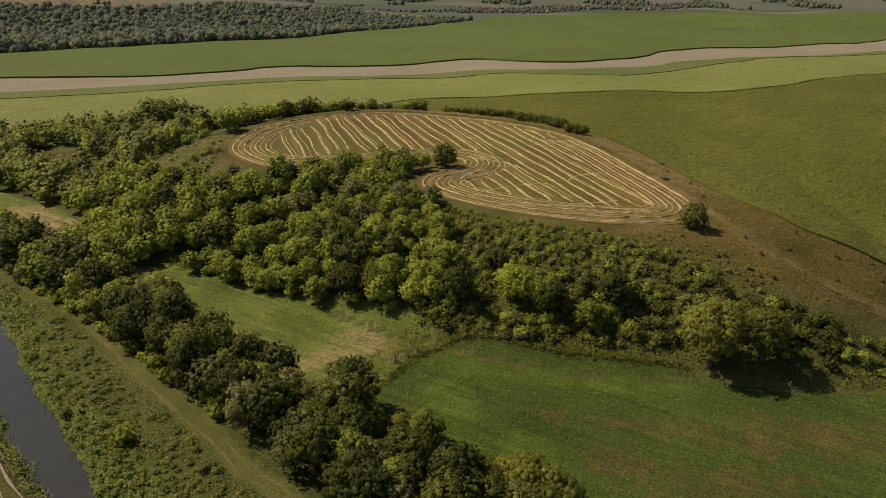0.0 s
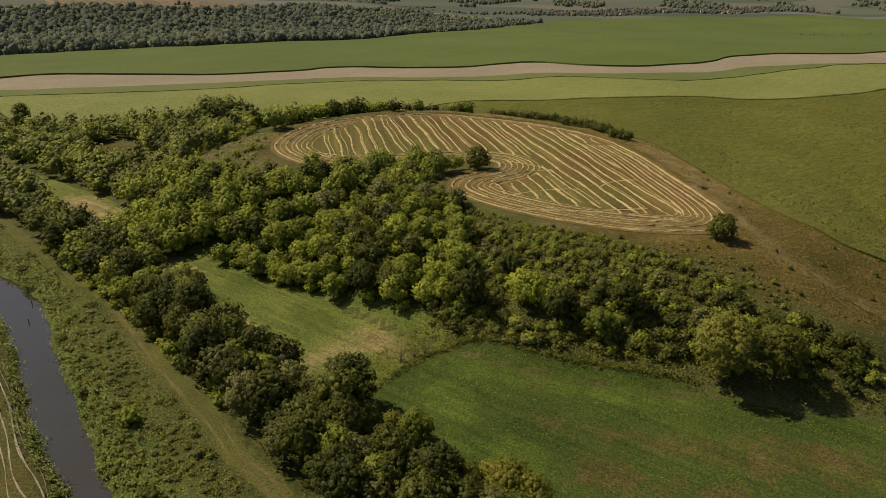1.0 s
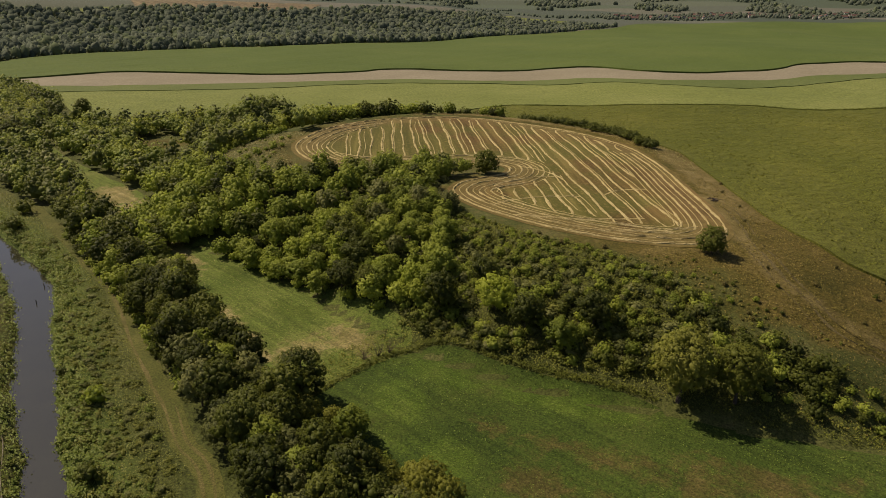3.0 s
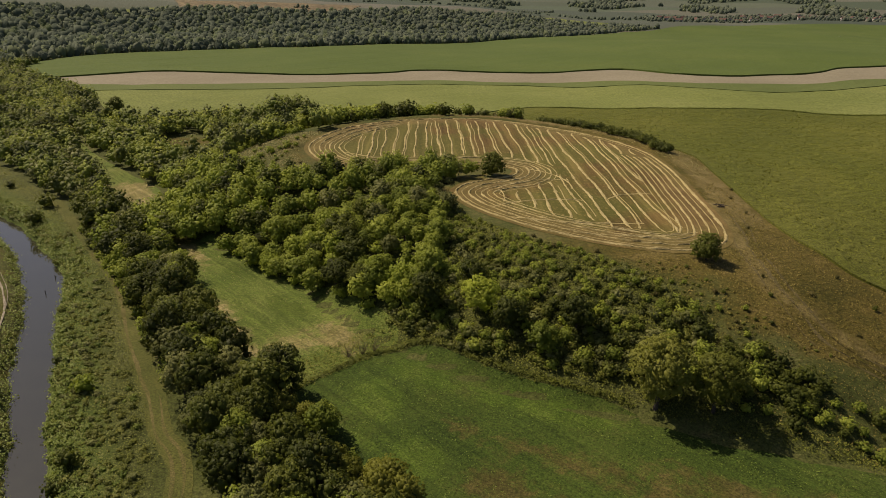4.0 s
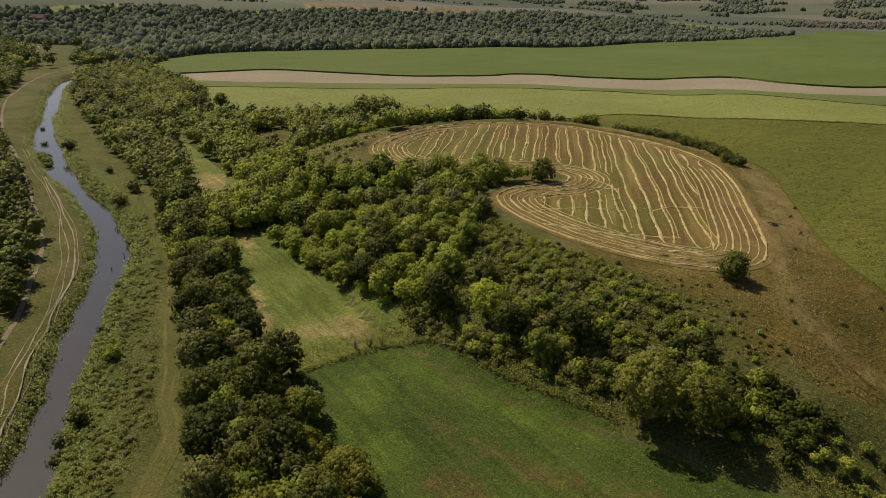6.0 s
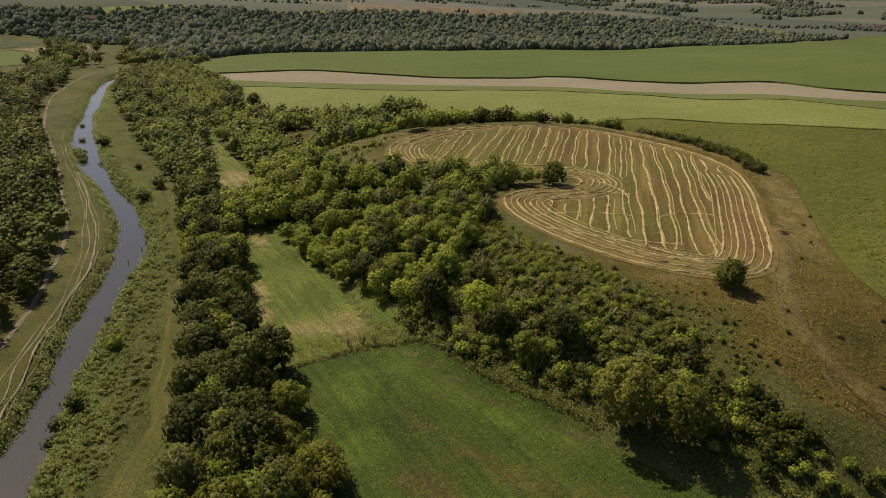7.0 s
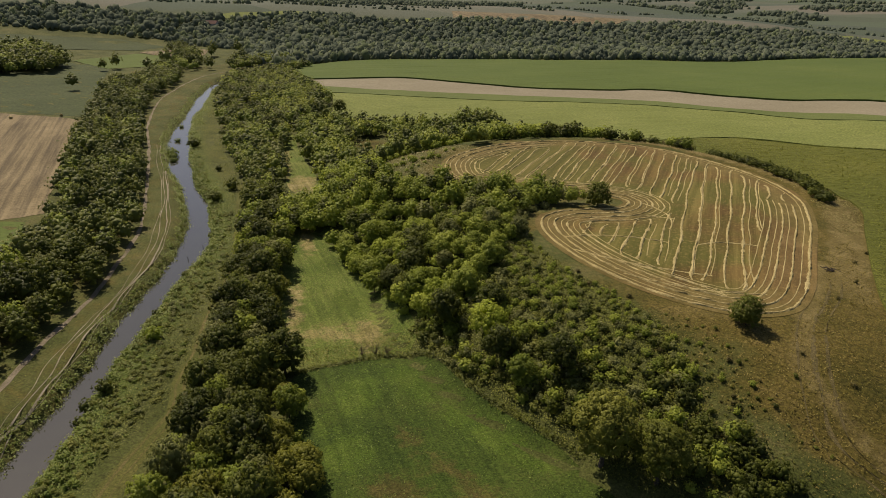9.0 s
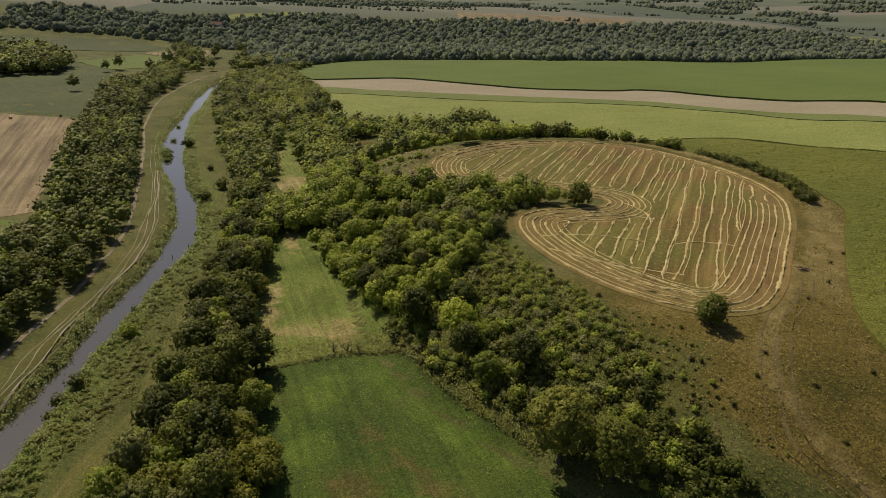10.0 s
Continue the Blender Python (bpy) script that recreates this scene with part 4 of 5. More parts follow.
KINDS = {}
for i in range(3):
    KINDS[f"dark{i}"] = tree_kind(10 + i, 3.6 + 0.3 * i, 0.4, 8.6 + 0.5 * i, 36, 3100, 0.235, LEAF_DARK)
    KINDS[f"mid{i}"] = tree_kind(20 + i, 3.3 + 0.3 * i, 0.3, 7.6 + 0.6 * i, 33, 2900, 0.23, LEAF_MID)
    KINDS[f"yellow{i}"] = tree_kind(30 + i, 3.2 + 0.3 * i, 0.2, 6.8 + 0.5 * i, 31, 2800, 0.225, LEAF_YELLOW)
    KINDS[f"olive{i}"] = tree_kind(85 + i, 3.0 + 0.3 * i, 0.0, 6.6 + 0.6 * i, 31, 2700, 0.22, LEAF_OLIVE)
    KINDS[f"grey{i}"] = tree_kind(80 + i, 3.4, 0.2, 7.2 + 0.5 * i, 34, 2900, 0.225, LEAF_GREY)
    for q, (nm, mt, hi) in enumerate((("fdark", LEAF_DARK, 8.8), ("fmid", LEAF_MID, 8.0), ("fyellow", LEAF_YELLOW, 7.0), ("fgrey", LEAF_GREY, 7.4))):
        KINDS[nm + str(i)] = tree_kind(40 + 10 * q + i, 3.6, 0.2, hi + 0.4 * i, 20, 760, 0.32, mt)
        KINDS["g" + nm[1:] + str(i)] = tree_kind(45 + 10 * q + i, 3.7, 0.0, hi + 0.4 * i, 8, 150, 0.46, (HAZED_DARK, HAZED_MID, HAZED_YELLOW, HAZED_GREY)[q])
    KINDS[f"wood{i}"] = tree_kind(120 + i, 2.9, -2.0, 4.6 + 0.8 * i, 1, 9, 1.0, HAZED_WOOD)
    KINDS[f"woodlight{i}"] = tree_kind(130 + i, 2.8, -2.0, 4.2 + 0.8 * i, 1, 9, 1.0, HAZED_WOOD_LIGHT)
    KINDS[f"wide{i}"] = tree_kind(140 + i, 3.8, -3.0, 4.8 + 0.8 * i, 1, 8, 0.9, HAZED_WOOD)
    KINDS[f"sapling{i}"] = tree_kind(70 + i, 1.5, 0.5, 5.6 + i, 15, 800, 0.2, LEAF_MID, 0.09)
    KINDS[f"sdark{i}"] = shrub_kind(90 + i, 1.5, 2.3, 11, 400, 0.2, LEAF_DARK)
    KINDS[f"smid{i}"] = shrub_kind(100 + i, 1.5, 2.2, 11, 400, 0.2, LEAF_MID)
    KINDS[f"syellow{i}"] = shrub_kind(110 + i, 1.4, 2.0, 10, 390, 0.2, LEAF_YELLOW)
    KINDS[f"sgrey{i}"] = shrub_kind(113 + i, 1.4, 1.6, 9, 330, 0.2, LEAF_GREY)
    KINDS[f"sbrown{i}"] = shrub_kind(115 + i, 1.2, 1.6, 9, 330, 0.18, LEAF_BROWN)
    KINDS[f"mound{i}"] = shrub_kind(170 + i, 1.1, 0.9, 7, 130, 0.2, WEED)
    KINDS[f"reedy{i}"] = shrub_kind(175 + i, 1.0, 1.0, 7, 125, 0.2, REED)
    KINDS[f"bramble{i}"] = shrub_kind(180 + i, 1.3, 1.1, 8, 190, 0.2, LEAF_GREY)
KINDS["willow"] = tree_kind(200, 4.6, 0.8, 12.8, 64, 11000, 0.2, LEAF_WILLOW, 0.38, 3)
KINDS["round_dark"] = tree_kind(201, 4.2, 0.1, 10.5, 46, 6000, 0.21, LEAF_DARK, 0.25)
KINDS["round_bush"] = tree_kind(202, 2.7, -0.6, 5.0, 44, 3800, 0.18, LEAF_DARK, 0.16, 2)
KINDS["bright"] = tree_kind(203, 3.5, -0.2, 6.6, 38, 4600, 0.2, LEAF_BRIGHT, 0.2, 2)

rnd = random.Random(11)
LABELS = {"dark": "dark green broadleaf tree in a dense stand", "mid": "green broadleaf tree in a dense stand", "yellow": "bright yellow-green broadleaf tree in a thicket",
          "grey": "grey-green willow in a riverside stand", "olive": "yellowish olive-green tree on the meadow's side", "sapling": "slender young tree near the top of the hill", "sdark": "low dark green shrub on the slope",
          "smid": "low green shrub on the slope", "syellow": "low yellow-green shrub on the slope", "sgrey": "low grey-green shrub below the stubble", "sbrown": "low brownish shrub on the dry slope"}
PLACED = {}


def stand(wood, outline, gap, seed, weights, scale, keep=None, squash=(0.85, 1.15), trim=False):
    """Notes trees or shrubs of weighted kinds over an outline, to be built below."""
    names, w = zip(*weights.items())
    pts = scatter(outline, gap, seed, keep)
    low = 0.48 + 0.52 * step(3, 26, field_d(pts[:, 0], pts[:, 1])) if trim else np.ones(len(pts))
    for (x, y), f in zip(pts, low):
        k = rnd.choices(names, w)[0]
        PLACED.setdefault(wood, []).append((k + str(rnd.randrange(3)), x, y, f * rnd.uniform(*scale), rnd.uniform(0, 6.28), rnd.uniform(*squash)))


HUMP = closed_curve([(-68, 242), (-80, 240), (-90, 226), (-91, 213), (-80, 198), (-66, 190), (-54, 192), (-58, 200), (-66, 212), (-70, 226)], 3)
HOLLOW = closed_curve([(-152, 254), (-158, 270), (-146, 275), (-128, 257), (-115, 242), (-117, 233), (-130, 232), (-142, 243)], 3)


def field_d(x, y):
    return signed(x, y, FIELD_COARSE)


SPOTS = [(50.0, 112.3, 5.0), (58.5, 113.2, 4.6), (58.6, 152.6, 4), (1.5, 203.5, 4), (-13.6, 99.6, 5), (-9.9, 93.1, 3), (1.6, 82.3, 3), (6.6, 80.4, 3), (15.7, 128.8, 4.5), (20.5, 127, 3)]


def free(x, y):
    """Away from the single trees."""
    ok = ~inside(x, y, HUMP)
    for a1, b1, c1 in SPOTS:
        ok &= np.hypot(x - a1, y - b1) > c1
    return ok


# tree line between river path and glade
HEDGE = [(-128, 178), (-107, 160), (-88, 146), (-69, 131), (-53, 116), (-40, 103.5), (-31, 95), (-23, 87), (-12, 78), (2, 60), (32, 42), (34, 52), (17, 71), (7, 81), (-4, 88), (-14, 95.5), (-26, 106), (-39, 119), (-55, 133), (-82, 155), (-106, 175), (-122, 187)]
stand("hedgerow", HEDGE, 4.6, 1, {"dark": 6.5, "mid": 2.2, "grey": 2.2, "olive": 0.7}, (0.72, 1.06), free)
stand("hedgerow", [(20, 70), (8, 81), (-3, 88), (-8, 93), (-5, 95), (3, 90), (11, 84), (22, 74)], 3.2, 4, {"olive": 3, "smid": 2, "mid": 1}, (0.5, 0.85))
stand("hedgerow", [(-31, 97), (-42, 106), (-55, 118), (-70, 132), (-90, 148), (-108, 162), (-111, 160), (-91, 145), (-71, 129.5), (-55.5, 115), (-41, 102.5), (-32, 93.5)], 2.6, 41, {"smid": 3, "sdark": 2, "syellow": 1}, (0.7, 1.2))
# wood on the side of the hill
HILLWOOD = [(-6, 127.5), (-17, 134), (-33, 141), (-56, 153), (-78, 166), (-100, 188), (-112, 201), (-96, 210), (-84, 201), (-70, 194), (-52, 187), (-30, 194), (-12, 200), (-3, 202), (-8, 190), (-9, 180), (-4, 170), (2, 160), (1, 145), (4, 130)]
def upper(x, y):
    return (field_d(x, y) < 30 + 5 * wave(x, y, 30, 53)) & (x > -48)


stand("hill wood", HILLWOOD, 4.7, 2, {"mid": 5, "dark": 2.0, "yellow": 3.4}, (0.6, 1.0), lambda x, y: (field_d(x, y) > 5) & free(x, y) & ~upper(x, y), trim=True)
stand("hill wood", HILLWOOD, 4.3, 43, {"dark": 1, "mid": 6, "sapling": 3, "grey": 1.5}, (0.55, 0.85), lambda x, y: (field_d(x, y) > 3.2) & free(x, y) & upper(x, y))
# trees that close the glade in the middle
stand("hill wood", [(-77, 148), (-67, 161), (-80, 170), (-91, 175), (-95, 168), (-90, 158)], 4.6, 45, {"mid": 3, "yellow": 2, "dark": 2}, (0.75, 1.0))
stand("hill wood", HILLWOOD, 5.5, 42, {"smid": 3, "syellow": 2}, (0.9, 1.6), lambda x, y: (field_d(x, y) > 5) & free(x, y))
# shrubs on the front slope
SLOPE = [(-4, 127), (3, 123.5), (14, 120), (28, 117.5), (44, 115), (60, 112.5), (66, 118), (60, 128), (50, 141), (36, 148), (20, 154), (4, 163), (-3, 170)]
stand("slope thicket", [(62, 116), (76, 115), (78, 122), (66, 127), (58, 124)], 2.6, 36, {"sdark": 3, "smid": 1}, (0.7, 1.25), free)
def thins(x, y):
    """How much of the slope stays open: more towards the dry side and the field."""
    return 0.36 * step(34, 66, x) + 0.16 * step(14, 5, field_d(x, y))


stand("slope thicket", SLOPE, 2.8, 3, {"smid": 5, "sdark": 3, "syellow": 1, "sgrey": 1.6}, (0.5, 1.1),
      lambda x, y: (field_d(x, y) > 4) & free(x, y) & (0.5 + 0.9 * wave(x, y, 11, 21) > thins(x, y)), trim=True)
stand("slope thicket", SLOPE, 2.3, 37, {"bramble": 4, "mound": 4, "smid": 1}, (0.6, 1.15), lambda x, y: (field_d(x, y) > 3) & free(x, y) & (0.62 + 0.9 * wave(x, y, 8, 22) > thins(x, y)), trim=True)
stand("slope thicket", SLOPE, 2.1, 38, {"smid": 5, "sgrey": 3, "syellow": 2, "sbrown": 1}, (0.22, 0.5), lambda x, y: (field_d(x, y) > 2.2) & (field_d(x, y) < 13) & free(x, y) & (0.5 + 0.8 * wave(x, y, 9, 23) > 0.2 + 0.4 * step(30, 55, x)))
stand("slope thicket", [(40, 149), (58, 130), (66, 118), (84, 118), (80, 130), (66, 138), (56, 148)], 2.0, 47, {"bramble": 1, "mound": 5, "sdark": 1}, (0.14, 0.4), lambda x, y: 0.35 + 0.9 * wave(x, y, 10, 24) > 0.4 * step(56, 80, x))
stand("slope thicket", [(-16, 184), (-8, 168), (3, 162), (-1, 171), (-7, 183), (-9, 194)], 2.3, 39, {"sgrey": 1}, (0.5, 0.95), lambda x, y: field_d(x, y) > 1.5)
stand("slope thicket", [(44, 138), (58, 122), (72, 122), (70, 132), (56, 146)], 4.4, 40, {"sbrown": 2, "smid": 3}, (0.2, 0.5), free)
stand("slope thicket", [(3, 124), (14, 121), (28, 118.5), (44, 116), (42, 126), (25, 131), (5, 138)], 7.6, 31, {"mid": 4, "yellow": 1.2, "dark": 2.8}, (0.55, 0.9), free)
stand("slope thicket", [(60, 112), (80, 111), (120, 104), (125, 118), (85, 121), (66, 122)], 3.4, 32, {"sdark": 4, "smid": 4}, (0.5, 1.0), free)
stand("dry slope", [(50, 141), (60, 128), (85, 120), (120, 122), (112, 150), (84, 166), (70, 165), (68, 150)], 12, 33, {"sbrown": 4, "sdark": 0.6}, (0.2, 0.5), free)
stand("dry slope", [(66, 165), (72, 170), (78, 190), (66, 230), (60, 230), (66, 195)], 14, 34, {"sbrown": 1}, (0.3, 0.5))
stand("slope thicket", [(-8, 176), (-4, 166), (18, 152), (40, 146), (38, 150), (18, 157), (0, 168), (-7, 181)], 4.2, 35, {"smid": 3, "sbrown": 2}, (0.3, 0.6), lambda x, y: field_d(x, y) > 2.5)
# trees on the spit and rim of the hilltop
stand("hilltop", [(-34, 194), (-20, 199), (-3, 204.5), (0, 200), (-9, 195), (-22, 191), (-34, 189)], 2.8, 5, {"sapling": 5, "mid": 1.2, "smid": 1}, (0.65, 0.95), free)
stand("hilltop", [(-76, 250), (-72, 262), (-62, 277), (-52, 287), (-40, 292), (-45, 297), (-62, 291), (-78, 275)], 3.0, 6, {"sdark": 3, "smid": 3, "syellow": 1}, (1.4, 2.7), lambda x, y: field_d(x, y) > 4)
stand("hilltop", [(-38, 290), (-24, 295), (-6, 296), (-6, 302), (-25, 303), (-42, 297)], 3.4, 7, {"smid": 4, "sbrown": 2, "sdark": 3}, (0.8, 1.9), lambda x, y: field_d(x, y) > 3)
stand("hilltop", HUMP, 4.2, 44, {"smid": 3, "sbrown": 2, "sdark": 1}, (0.25, 0.6), lambda x, y: (field_d(x, y) > 3) & (wave(x, y, 15, 52) > 0.15))
stand("hilltop", [(-84, 199), (-77, 207), (-71.5, 219), (-68.5, 218), (-74, 206), (-80, 197)], 2.6, 46, {"syellow": 3, "smid": 1}, (0.6, 1.1))
stand("hilltop hedge", [(1, 296), (17, 286.5), (29, 277.5), (41, 267.5), (51, 251), (55, 253), (44, 270), (31, 281), (18, 290), (3, 300)], 2.0, 8, {"sdark": 1}, (0.8, 1.25))
# woods behind the hill
NORTHWEST = [(-112, 199), (-136, 213), (-165, 233), (-192, 253), (-215, 272), (-205, 296), (-190, 290), (-160, 306), (-140, 322), (-118, 330), (-106, 318), (-88, 300), (-76, 290), (-78, 270), (-84, 252), (-76, 232), (-74, 218), (-92, 214)]
stand("north wood", NORTHWEST, 5.2, 9, {"fmid": 4, "fdark": 4, "fyellow": 3}, (0.65, 1.1), lambda x, y: ~inside(x, y, HOLLOW) & ~inside(x, y, HUMP) & (field_d(x, y) > 22 - 16 * step(262, 285, y)))
stand("north wood", [(-138, 305), (-118, 305), (-112, 322), (-132, 328)], 5, 91, {"fdark": 2, "fmid": 1}, (1.2, 1.5))
stand("north wood", [(-98, 206), (-88, 200), (-92, 216), (-90, 230), (-80, 242), (-84, 250), (-100, 235)], 4.0, 92, {"syellow": 2, "smid": 2}, (0.7, 1.3))
stand("north wood", [(-74, 244), (-70, 250), (-74, 258), (-82, 252)], 4.0, 93, {"fyellow": 1, "fmid": 1}, (0.7, 0.9))
# belt between river and far glade
BELT = [(-123, 174), (-148, 187), (-174, 202), (-215, 227), (-263, 257), (-305, 285), (-342, 315), (-385, 350), (-402, 392), (-408, 440), (-400, 450), (-388, 415), (-340, 385), (-312, 368), (-282, 352), (-256, 338), (-225, 305), (-222, 280), (-205, 262), (-196, 252), (-170, 230), (-148, 209), (-122, 191)]
stand("river belt", BELT, 5.5, 10, {"fdark": 5, "fmid": 3.5, "fgrey": 3, "fyellow": 0.4}, (0.65, 1.05), lambda x, y: np.hypot((x + 266) * 0.77 + (y - 288) * 0.64, (-(x + 266) * 0.64 + (y - 288) * 0.77) * 2.6) > 22)
stand("river belt", [(-430, 408), (-395, 395), (-345, 385), (-300, 364), (-270, 348), (-262, 336), (-300, 340), (-340, 365)], 5, 101, {"fyellow": 3, "fmid": 1}, (0.5, 0.8))
stand("river belt", [(-215, 285), (-250, 320), (-300, 352), (-385, 407), (-402, 388), (-310, 322), (-250, 280), (-225, 268)], 5.6, 102, {"fyellow": 1, "fmid": 3, "fdark": 1}, (0.75, 1.0))
stand("river belt", [(-128, 178), (-148, 189), (-200, 224), (-206, 246), (-191, 238), (-166, 214), (-149, 201), (-131, 186)], 6.4, 104, {"fdark": 4, "fmid": 2}, (0.95, 1.2))
# wood on the other bank
LEFTWOOD = [(-54, 60), (-67, 76.5), (-80.5, 91.5), (-99.5, 110), (-121.5, 129), (-160, 152.5), (-215, 184), (-273, 217), (-334, 257), (-388, 310), (-438, 345), (-455, 335), (-400, 262), (-310, 208), (-250, 171), (-156, 117), (-130, 101), (-119, 86), (-80, 45), (-62, 34)]
stand("bank wood", LEFTWOOD, 5.7, 12, {"fdark": 8, "fmid": 2, "fgrey": 1.5}, (0.7, 1.1))
# single trees and copses past the other bank
for x, y, s in ((-409, 245, 1.35), (-496, 310, 1.2), (-502, 324, 1.6), (-475, 337, 1.3), (-470, 343, 1.1), (-494, 365, 1.9), (-400, 260, 0.9), (-404, 274, 1.2), (-399, 280, 1.1), (-540, 444, 1.7), (-530, 436, 1.2), (-547, 479, 1.5), (-478, 379, 1.5), (-470, 390, 1.2), (-452, 381, 1.3), (-487, 440, 1.5), (-380, 248, 0.6), (-640, 330, 0.7), (-655, 350, 0.6)):
    PLACED.setdefault("pasture trees", []).append(("fdark1", x, y, s, x, 1.0))
stand("pasture trees", [(-515, 232), (-500, 275), (-540, 302), (-590, 315), (-640, 320), (-650, 280), (-600, 255), (-560, 232)], 6.5, 13, {"fdark": 4, "fmid": 1}, (1.1, 1.75))
stand("pasture trees", [(-470, 330), (-440, 330), (-455, 372), (-520, 420), (-600, 455), (-640, 470), (-640, 455), (-560, 415), (-500, 375)], 8, 14, {"fdark": 2, "fmid": 1}, (0.8, 1.2))
# far woods, sides of the valley
FARLOW = [(-440, 412), (-418, 440), (-425, 500), (-405, 560), (-378, 612), (-342, 664), (-275, 716), (-212, 840), (-146, 966), (-70, 1160), (28, 1330), (60, 1400)]
FAREDGE = [(-60, 1330), (-201, 1262), (-330, 1160), (-400, 1040), (-453, 972), (-515, 915), (-570, 865), (-575, 828), (-605, 772), (-690, 698), (-722, 612), (-770, 556), (-850, 480), (-890, 400), (-815, 340), (-745, 425), (-700, 470), (-640, 492), (-560, 500), (-520, 470)]


def depth(x, y):
    return -0.775 * (x + 600) + 0.632 * (y - 470)


stand("far wood", [(-735, 625), (-712, 690), (-690, 705), (-670, 745), (-620, 765), (-600, 780), (-612, 775), (-690, 698)], 10, 17, {"wide": 1}, (0.6, 0.9))
stand("far wood", [(-470, 1005), (-455, 1010), (-450, 1025), (-468, 1020)], 7, 18, {"wood": 1}, (0.7, 1.0))
stand("far wood", [(-900, 650), (-810, 780), (-740, 930), (-640, 1010), (-630, 1000), (-730, 910), (-800, 770), (-890, 645)], 12, 19, {"wide": 1}, (0.5, 0.8))
stand("far wood", [(330, 1350), (800, 1380), (830, 1395), (600, 1420), (330, 1362)], 16, 20, {"wide": 1}, (0.5, 0.8), lambda x, y: wave(x, y, 160, 31) > 0.1)
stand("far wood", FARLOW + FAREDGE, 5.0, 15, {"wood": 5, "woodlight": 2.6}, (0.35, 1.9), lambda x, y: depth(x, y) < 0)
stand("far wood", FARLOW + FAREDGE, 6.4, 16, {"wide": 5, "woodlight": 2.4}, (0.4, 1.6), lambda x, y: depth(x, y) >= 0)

# groves past the bend of the river, tree lines on the plateau, woods of the far hills
stand("river belt", [(-440, 395), (-432, 440), (-450, 470), (-500, 450), (-475, 415)], 6.0, 103, {"fdark": 2, "fmid": 2}, (0.7, 1.15))
for k, (a1, b1) in enumerate((((-960, 520), (-640, 900)), ((-1060, 700), (-560, 1180)), ((-1300, 900), (-500, 1420)), ((-900, 640), (-1060, 760)), ((-720, 1010), (-900, 1180)), ((-1500, 1300), (-200, 1900)))):
    a1, b1 = np.array(a1, float), np.array(b1, float)
    side = np.array([-(b1 - a1)[1], (b1 - a1)[0]]) / np.linalg.norm(b1 - a1) * 7
    stand("far wood", [a1 - side, b1 - side, b1 + side, a1 + side], 8, 110 + k, {"wide": 3, "woodlight": 1}, (0.5, 1.1), lambda x, y: wave(x, y, 130, 32) > -0.1)
stand("far wood", [(-1150, 930), (-900, 1180), (-760, 1330), (-800, 1420), (-1050, 1250), (-1250, 1000)], 11, 117, {"wide": 1}, (0.9, 1.6))
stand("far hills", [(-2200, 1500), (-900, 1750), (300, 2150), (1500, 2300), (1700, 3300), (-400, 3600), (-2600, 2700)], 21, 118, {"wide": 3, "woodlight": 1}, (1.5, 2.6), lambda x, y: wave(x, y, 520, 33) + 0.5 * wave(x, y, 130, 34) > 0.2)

WOODS = {"far hills": ("far_hill_woods", "woods and tree lines on the far hills", "woodland"), "hedgerow": ("hedgerow_trees", "dense mixed trees of the riverside hedgerow", "trees"), "hill wood": ("hillside_trees", "dense yellow-green and dark trees covering the hillside", "trees"),
         "slope thicket": ("slope_thicket", "dense low shrubs over the front slope", "shrubs"), "dry slope": ("dry_slope_shrubs", "scattered brownish shrubs on dry grass", "shrubs"),
         "hilltop": ("hilltop_trees", "small trees and shrubs along the hilltop rim", "trees"), "hilltop hedge": ("hilltop_hedge", "low dark hedge along the far rim", "hedge"),
         "north wood": ("north_wood", "mixed wood behind the hill", "woodland"), "river belt": ("riverside_wood", "belt of trees along the far river bank", "woodland"),
         "bank wood": ("bank_wood", "dark dense wood along the dirt road", "woodland"), "pasture trees": ("pasture_trees", "single dark trees and copses on the pasture", "trees"),
         "far wood": ("far_woodland", "wide distant woodland on the valley side", "woodland")}
FAR_FORM = {"dark": "fdark", "mid": "fmid", "yellow": "fyellow", "grey": "fgrey", "olive": "fyellow", "sapling": "sapling"}
nearest = sorted((math.hypot(p[1] - 30, p[2] - 20), wood, n) for wood, ps in PLACED.items() for n, p in enumerate(ps))
quota, single = {"tree": 270, "shrub": 285}, set()
for _, wood, n in nearest:
    k = PLACED[wood][n][0][:-1]
    if k not in LABELS:
        continue
    sort = "shrub" if k in ("sdark", "smid", "syellow", "sbrown") else "tree"
    if quota[sort]:
        quota[sort] -= 1
        single.add((wood, n))
for wood, places in PLACED.items():
    rest = []
    for n, (kind, x, y, s, t, q) in enumerate(places):
        k = kind[:-1]
        if (wood, n) not in single:
            k = FAR_FORM.get(k, k)
            # past this distance: coarser crowns whose leaf colours hold the haze
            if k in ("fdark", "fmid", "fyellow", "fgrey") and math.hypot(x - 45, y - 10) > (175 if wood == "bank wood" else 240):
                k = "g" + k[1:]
            rest.append((k + kind[-1], x, y, s, t, q))
        elif k in ("sdark", "smid", "syellow", "sbrown"):
            shrub(kind, x, y, s, t, LABELS[k], group="shrubs of the " + wood, squash=q)
        else:
            tree(kind, x, y, s, t, LABELS[k], group="trees of the " + wood, squash=q)
    if rest:
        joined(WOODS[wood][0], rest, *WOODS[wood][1:])

